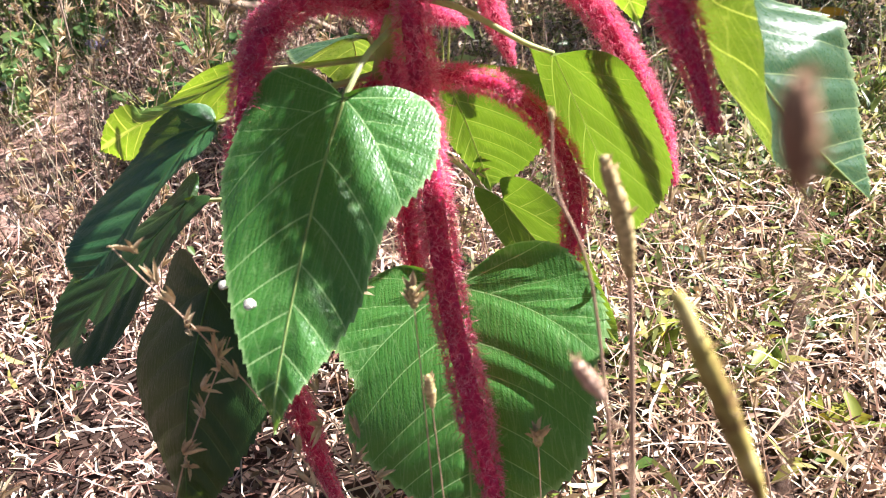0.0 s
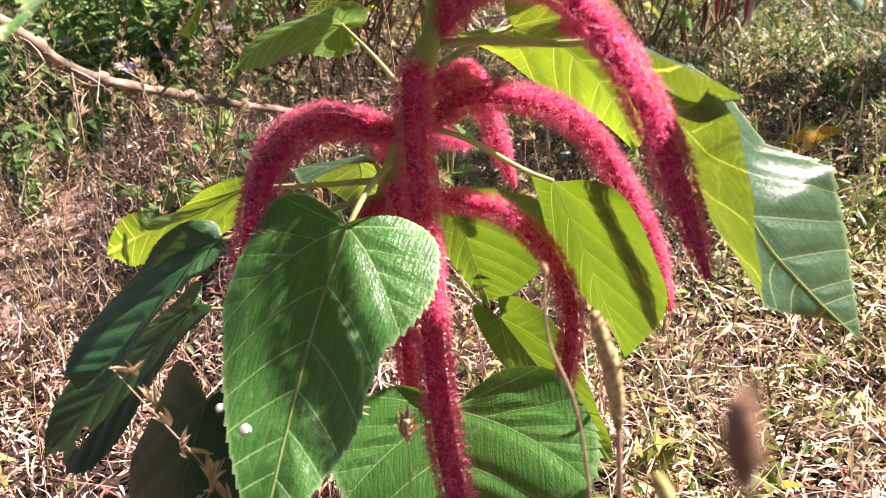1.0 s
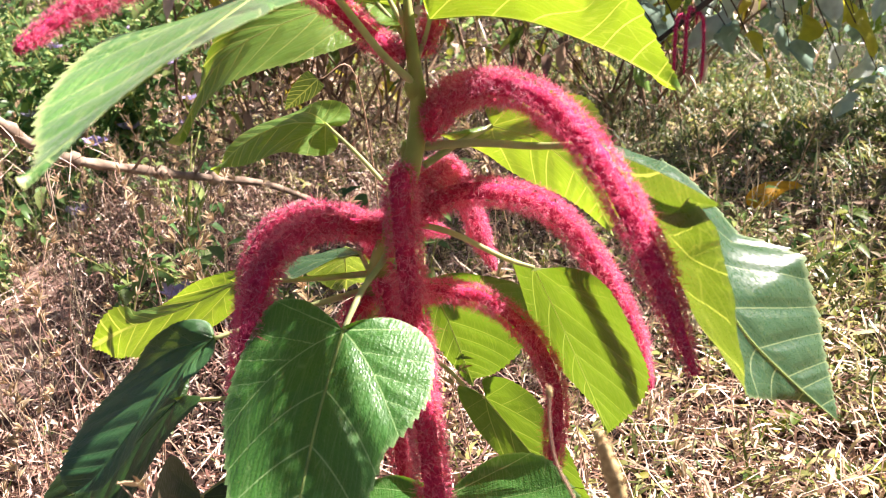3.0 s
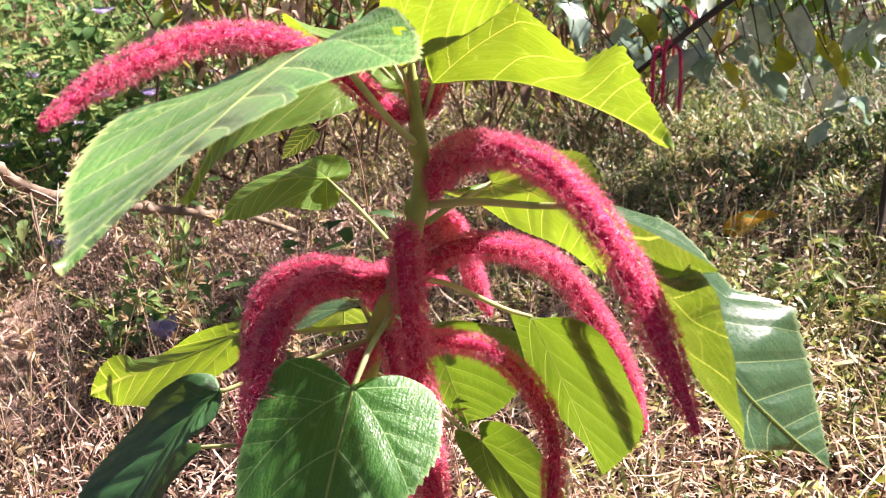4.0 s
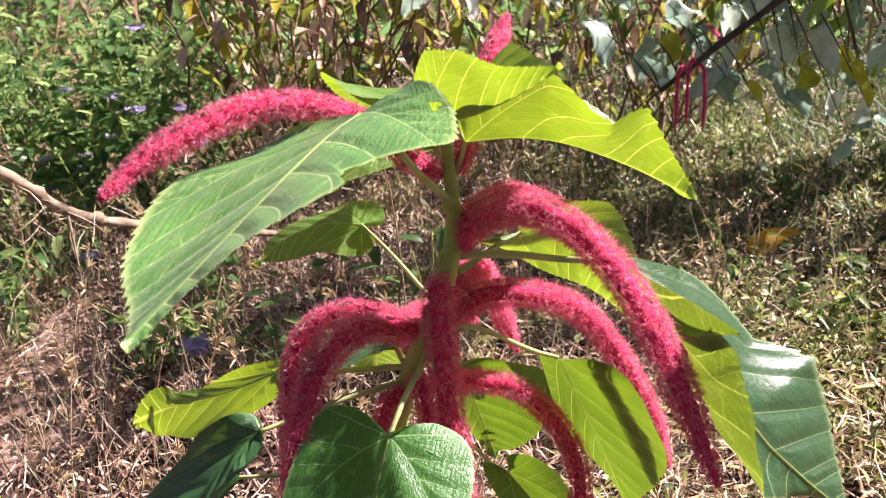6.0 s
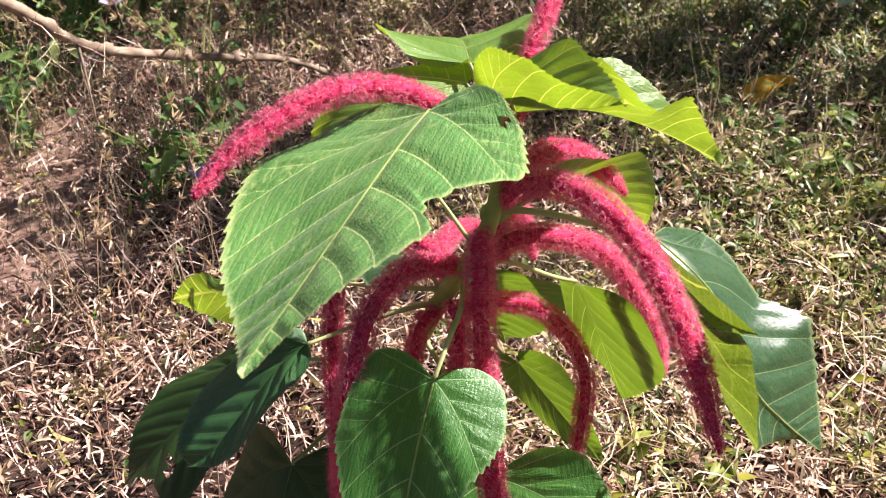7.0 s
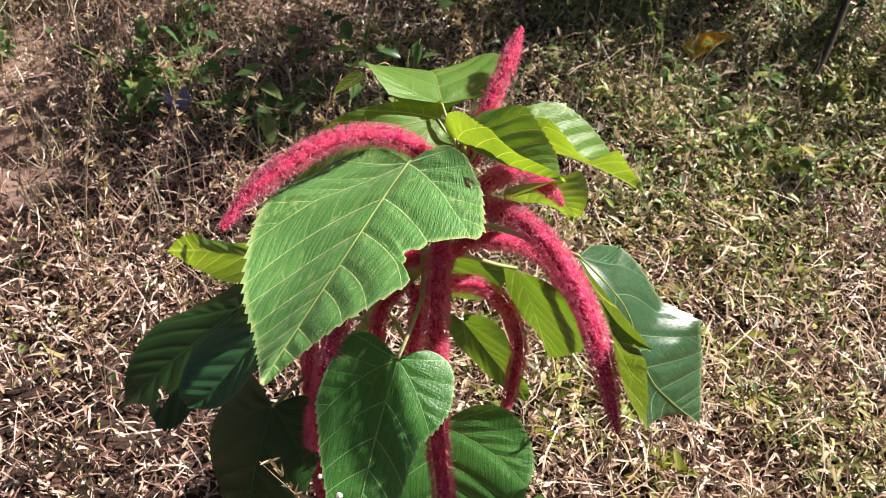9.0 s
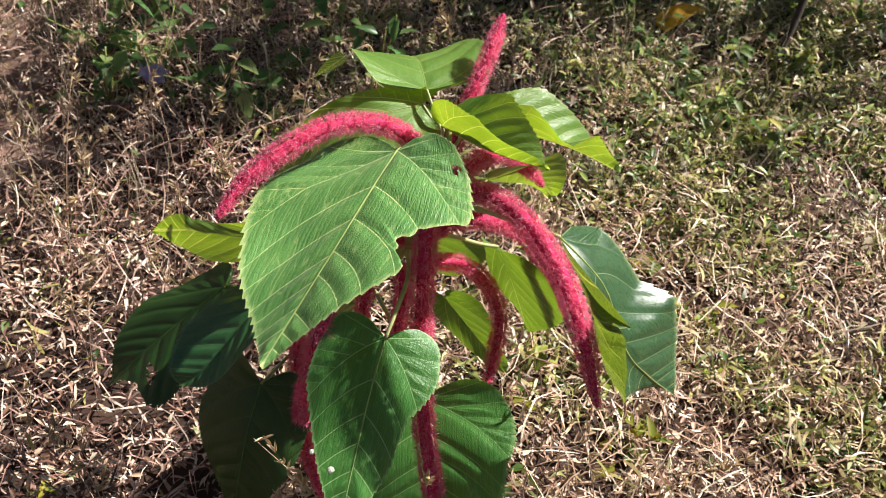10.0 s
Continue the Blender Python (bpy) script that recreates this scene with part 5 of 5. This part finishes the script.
def build_branch():
    rng = np.random.default_rng(8)
    ob = tagged(new("fallen_branch"), "long grey-brown fallen branch lying over dry grass", "branch")
    main = spline([(-0.72, 0.40, 0.52), (-0.625, 0.52, 0.385), (-0.558, 0.612, 0.295), (-0.511, 0.684, 0.220), (-0.431, 0.804, 0.159), (-0.375, 0.887, 0.122), (-0.299, 1.002, 0.069), (-0.19, 1.16, -0.05)], 60)
    tubes("limb", [tube(main, np.linspace(0.0095, 0.0048, 60), 8, 0.08, rng)], BARK, ob)
    for q, way in ((24, (0.03, -0.06, -0.09)), (32, (0.05, -0.05, 0.03)), (40, (0.06, -0.03, 0.05))):
        e = main[q] + np.array(way)
        tubes("twig", [tube(spline([main[q], (main[q] + e) / 2 + (0, 0, 0.01), e], 14), np.linspace(0.0024, 0.0008, 14), 6)], BARK, ob)
    for q in (20, 27, 35, 43):
        tubes("knot", [tube(spline([main[q] - (0.006, -0.008, 0), main[q], main[q] + (0.006, -0.008, 0)], 7), 0.0105 * np.sin(np.linspace(0.5, 2.6, 7)), 8, 0.1, rng)], BARK, ob)
    n = 190
    k = rng.integers(17, 36, n)
    p = main[k] + rng.normal(0, 0.012, (n, 3)) - (0, 0, 0.012)
    link("withered_grass", arrays("withered_grass", *blades(rng, p, rng.uniform(0.02, 0.07, n), np.full(n, 0.0012), rng.uniform(0, 6.28, n), rng.normal(-0.7, 0.5, n), rng.normal(0, 0.1, n))), STRAW, ob, "withered grass caught on the branch", smooth=False)
    b2 = tagged(new("dry_stick"), "thin dry stick leaning in the weeds", "stick")
    tubes("twig", [tube(spline([(-0.78, 1.75, 0.52), (-0.40, 1.62, 0.44), (-0.13, 1.60, 0.40)], 20), np.linspace(0.004, 0.006, 20), 6)], BARK, b2)


build_branch()


def build_back_shrub():
    """A second tasselled shrub at the back right: dark limbs, hanging grey-green leaves, red tassels. Its upper limbs
    and leaves are out of view, added to shade the ground.
    """
    rng = np.random.default_rng(17)
    ob = tagged(new("tasselled_shrub"), "shrub with dark limbs, hanging grey-green leaves and thin red tassels", "shrub")
    ob.location = (1.25, 1.75, 0.0)
    inv = Matrix.Translation(ob.location).inverted()
    limbs = [[(1.25, 1.75, -0.08), (1.10, 1.60, 0.40), (0.80, 1.38, 0.52), (0.50, 1.20, 0.375), (0.345, 1.20, 0.255)], [(1.25, 1.75, 0.1), (1.2, 1.6, 0.5), (1.05, 1.45, 0.62), (0.85, 1.35, 0.60)], [(1.25, 1.75, 0.1), (1.35, 1.6, 0.5), (1.25, 1.4, 0.58), (1.05, 1.25, 0.50)],
             [(1.10, 1.62, 0.38), (0.9, 1.65, 0.62), (0.6, 1.60, 0.66), (0.3, 1.55, 0.58), (0.10, 1.50, 0.52)], [(0.85, 1.50, 0.50), (0.7, 1.35, 0.52), (0.55, 1.25, 0.42)],
             [(1.25, 1.75, 0.1), (1.2, 1.75, 0.7), (1.0, 1.6, 1.1), (0.75, 1.45, 1.25)], [(1.25, 1.75, 0.3), (1.3, 1.6, 0.8), (1.15, 1.35, 1.05), (0.95, 1.2, 1.1)], [(1.2, 1.75, 0.7), (1.0, 1.85, 1.0), (0.7, 1.8, 1.15), (0.45, 1.75, 1.05)], [(1.25, 1.75, 0.4), (1.5, 1.6, 0.8), (1.6, 1.35, 0.95)]]
    curves = []
    for pts in limbs:
        cv = spline(pts, 40)
        curves.append(cv)
        tubes("limb", [tube(cv, np.linspace(0.013, 0.0045, 40), 7, 0.05, rng)], DARKBARK, ob)
    every = np.vstack(curves)

    def near_point(b):
        return every[np.argmin(np.linalg.norm(every - b, axis=1))]

    hung = [(0.41, 0.32), (0.40, 0.24), (0.49, 0.35), (0.66, 0.28), (0.545, 0.27), (0.49, 0.21), (0.75, 0.14), (0.80, 0.25), (0.77, 0.28), (0.37, 0.27), (0.59, 0.34), (0.56, 0.31), (0.74, 0.22), (0.63, 0.38), (0.45, 0.27), (0.71, 0.10), (0.28, 0.38), (0.17, 0.40), (-0.08, 0.40), (-0.01, 0.40), (0.24, 0.32), (0.42, 0.28),
            (0.64, 0.30), (0.73, 0.32), (0.79, 0.33), (0.81, 0.28), (0.78, 0.25), (0.71, 0.17), (0.76, 0.16), (0.79, 0.11), (0.49, 0.28), (0.58, 0.23), (0.47, 0.21), (0.60, 0.18)]
    fading = [(0.70, 0.24), (0.74, 0.24), (0.58, 0.36), (0.51, 0.21), (0.61, 0.24), (0.35, 0.29)]
    for k in range(190):
        cv = curves[int(rng.integers(0, 5 if k % 9 else len(curves)))]
        b = cv[int(rng.integers(12, 40))] + rng.normal(0, 0.035, 3)
        if k % 3 == 0:
            b = np.array([rng.uniform(0.38, 1.25), rng.uniform(1.15, 1.55), rng.uniform(0.26, 0.60)])
        if k < len(hung) + len(fading):
            px, pz = (hung + fading)[k]
            b = np.array((px, 1.33 + rng.uniform(-0.08, 0.08), pz + 0.04))
        a, L = rng.uniform(0, 6.28), rng.uniform(0.055, 0.10)
        d = np.array([math.cos(a) * 0.55, math.sin(a) * 0.55, -rng.uniform(0.3, 1.1)])
        d = d / np.linalg.norm(d)
        s = unit(np.cross(d, rng.standard_normal(3)))
        wide = rng.uniform(0.20, 0.32)
        nrm = np.cross(s, d)
        mid = [b, b + d * L * 0.35 + nrm * 0.008, b + d * L * 0.7 + nrm * 0.006, b + d * L]
        blade, net = leaf_blade(mid, mid[1] - s * L * wide, mid[1] + s * L * wide, seed=500 + k, teeth=9, up=tuple(nrm), lobe=0.3, curl=rng.normal(0, 0.012), wave=0.006)
        lf = link("leaf", blade, FADING if len(hung) <= k < len(hung) + len(fading) else LEAF_THIN if k % 4 == 1 and k > 40 else GREYLEAF, ob)
        foot = near_point(b)
        tubes("petiole", [tube(spline([foot, (foot + b) / 2 + (0, 0, 0.008), b], 6), np.linspace(0.0016, 0.001, 6), 5)], DARKBARK, lf)
    for k in range(12):
        cv = curves[k % len(curves)]
        b = cv[int(rng.integers(18, 40))]
        L = rng.uniform(0.07, 0.13)
        add_catkin(ob, [b, b + (0.012, -0.01, -0.01), b + (0.016, -0.012, -L * 0.5), b + (0.015, -0.012, -L)], 60 + k, 0.0028, 0.0036, dense=2600)
    for k, xyz in enumerate([(0.365, 1.16, 0.30), (0.385, 1.17, 0.31), (0.43, 1.3, 0.36)]):
        b = np.array(xyz)
        foot = near_point(b)
        add_catkin(ob, [foot, foot + (b - foot) * 0.6 + (0, 0, 0.004), b - (0, 0, 0.02), b - (0, 0, 0.06), b - (0, 0, 0.11)], 80 + k, 0.0028, 0.0036, dense=2600)
    # added leaves above the view; their patches cast dappled shade on the ground
    n = 640
    p = np.stack([rng.uniform(0.80, 2.35, n), rng.uniform(1.15, 1.72, n), rng.uniform(1.58, 1.85, n)], -1)
    p = p[rng.random(n) < (0.12 + 1.1 * patchy(p[:, 0], p[:, 1], 0.24, 6.0)) * np.where(p[:, 0] < 1.65, 0.9, np.where(p[:, 1] > 1.42, 0.28, 0.06))]
    n = len(p)
    for q in ((1.2, 1.45, 1.6), (1.5, 1.6, 1.8), (1.7, 1.4, 1.7), (1.4, 1.75, 1.75), (2.0, 1.5, 1.75), (2.25, 1.35, 1.7)):
        tubes("limb", [tube(spline([(1.25, 1.75, 0.5), (1.3, 1.7, 1.1), q], 20), np.linspace(0.012, 0.005, 20), 7)], DARKBARK, ob)
    link("crown", arrays("crown", *leaflets(rng, p, rng.uniform(0.06, 0.12, n), rng.uniform(0, 6.28, n), rng.normal(-0.5, 0.4, n), 0.6, 0.3, 0.25)), BUSHLEAF, ob, smooth=False)
    for o in list(ob.children):
        o.matrix_parent_inverse = inv


build_back_shrub()


def build_undergrowth():
    """Weeds and saplings that close the view at the back."""
    rng = np.random.default_rng(77)
    n = 21000
    x, y = rng.uniform(-6, 7, n), rng.uniform(2.3, 7.5, n)
    keep = y > 2.5 + 0.5 * patchy(x, y, 1.7, 8.0) + 0.03 * x**2
    x, y = x[keep], y[keep]
    n = len(x)
    h = 0.25 + 0.16 * (y - 2.7) + 0.45 * patchy(x, y, 1.3, 4.0) * np.clip(y - 2.6, 0, 1)
    p = np.stack([x, y, h * rng.random(n) ** 0.8], -1)
    stuff("undergrowth", leaflets(rng, p, rng.uniform(0.05, 0.12, n), rng.uniform(0, 6.28, n), rng.normal(-0.1, 0.5, n), 0.5, 0.3, 0.25), BUSHLEAF, "tangled green undergrowth behind the clearing", "undergrowth")
    pieces = []
    for _ in range(420):
        b = np.array([rng.uniform(-4, 5), rng.uniform(2.5, 6.5), -0.10])
        t = b + (rng.normal(0, 0.18), rng.normal(0, 0.18), rng.uniform(0.5, 1.3))
        pieces.append(tube(spline([b, (b + t) / 2 + rng.normal(0, 0.04, 3), t], 8), np.linspace(0.006, 0.002, 8), 5))
    stuff("undergrowth_stems", joined(pieces), TWIG, "dry brown stems standing in the undergrowth", "stems")
    tr = tagged(new("sapling"), "thin grey trunk of a sapling at the clearing's edge", "tree")
    cv = spline([(0.68, 0.97, -0.08), (0.735, 1.04, 0.06), (0.80, 1.20, 0.35), (0.84, 1.35, 0.8), (0.87, 1.5, 1.5)], 30)
    tubes("trunk", [tube(cv, np.linspace(0.0085, 0.004, 30), 8)], DARKBARK, tr)
    m = 160
    q = cv[rng.integers(22, 30, m)] + rng.normal(0, 0.16, (m, 3))
    link("crown", arrays("crown", *leaflets(rng, q, rng.uniform(0.04, 0.07, m), rng.uniform(0, 6.28, m), rng.normal(-0.2, 0.4, m), 0.5, 0.3, 0.2)), BUSHLEAF, tr, smooth=False)


build_undergrowth()


# ---- small things ----
def build_small():
    me, net = leaf_blade([(0.485, 1.045, 0.004), (0.508, 1.060, 0.018), (0.540, 1.075, 0.025), (0.578, 1.085, 0.026)], (0.520, 1.082, 0.034), (0.532, 1.050, 0.014), seed=31, teeth=8, lobe=0.2, curl=0.01)
    tagged(link("fallen_leaf", me, YELLOW), "orange-yellow fallen leaf lying on green weeds", "leaf")
    for at, r, lab in (((-0.0725, -0.1685, 0.2835), 0.0031, "tiny white empty snail shell on the front leaf"), ((-0.0875, -0.1535, 0.284), 0.0026, "tiny pale empty snail shell on the leaf's margin")):
        bm = bmesh.new()
        for k in range(34):
            a, f = k * 0.42, 1 - k / 40
            c = Vector((math.cos(a) * r * 0.52 * f, math.sin(a) * r * 0.52 * f, r * 0.5 * (1 - f)))
            bmesh.ops.create_icosphere(bm, subdivisions=1, radius=r * 0.52 * (0.35 + 0.65 * f), matrix=Matrix.Translation(c))
        me = bpy.data.meshes.new("snail_shell")
        bm.to_mesh(me)
        bm.free()
        ob = link("snail_shell", me, SHELL)
        ob.matrix_world = Matrix.Translation(at) @ Matrix.Rotation(radians(45), 4, "X")
        tagged(ob, lab, "shell")
    # violet flower on a pink stalk
    rng = np.random.default_rng(4)
    fl = tagged(new("wild_flower"), "pale violet funnel flower on a thin pink stalk", "flower")
    tubes("stalk", [tube(spline([(-0.20, 0.42, -0.06), (-0.25, 0.50, 0.02), (-0.33, 0.63, 0.0), (-0.396, 0.741, -0.024)], 20), np.linspace(0.0014, 0.0009, 20), 6)], PINKSTEM, fl)
    c = np.array((-0.398, 0.745, -0.022))
    for k in range(5):
        n = 1
        link("petal", arrays("petal", *leaflets(rng, c[None], np.full(n, 0.040), np.full(n, k * 1.257), np.full(n, 1.05), 1.0, 0.25, 0.25)), PURPLE, fl)
    # small oval leaf on a wisp behind the plant
    ov = tagged(new("creeper_leaf"), "small oval pale green leaf on a thin wisp", "leaf")
    me, net = leaf_blade([(-0.088, 0.205, 0.408), (-0.095, 0.203, 0.402), (-0.105, 0.201, 0.394), (-0.114, 0.200, 0.386)], (-0.104, 0.196, 0.408), (-0.096, 0.209, 0.391), seed=33, teeth=6, lobe=0.0, quilt=0.0003, wave=0.0, up=(0, -1, 0.3))
    link("leaf", me, LEAF_MID, ov)
    tubes("wisp", [tube(spline([(-0.088, 0.205, 0.408), (-0.06, 0.22, 0.40), (-0.05, 0.25, 0.2), (-0.06, 0.27, -0.05)], 24), np.linspace(0.0005, 0.0009, 24), 5)], STRAW, ov)
    # hanging yellow leaf further back
    me, net = leaf_blade([(-0.137, 1.58, 0.400), (-0.137, 1.575, 0.375), (-0.140, 1.57, 0.345), (-0.142, 1.57, 0.315)], (-0.149, 1.575, 0.37), (-0.124, 1.575, 0.365), seed=34, teeth=6, lobe=0.0, up=(0, -1, 0))
    tagged(link("yellow_leaf", me, LEAF_THIN), "yellow-green leaf hanging from a dry stick", "leaf")


build_small()
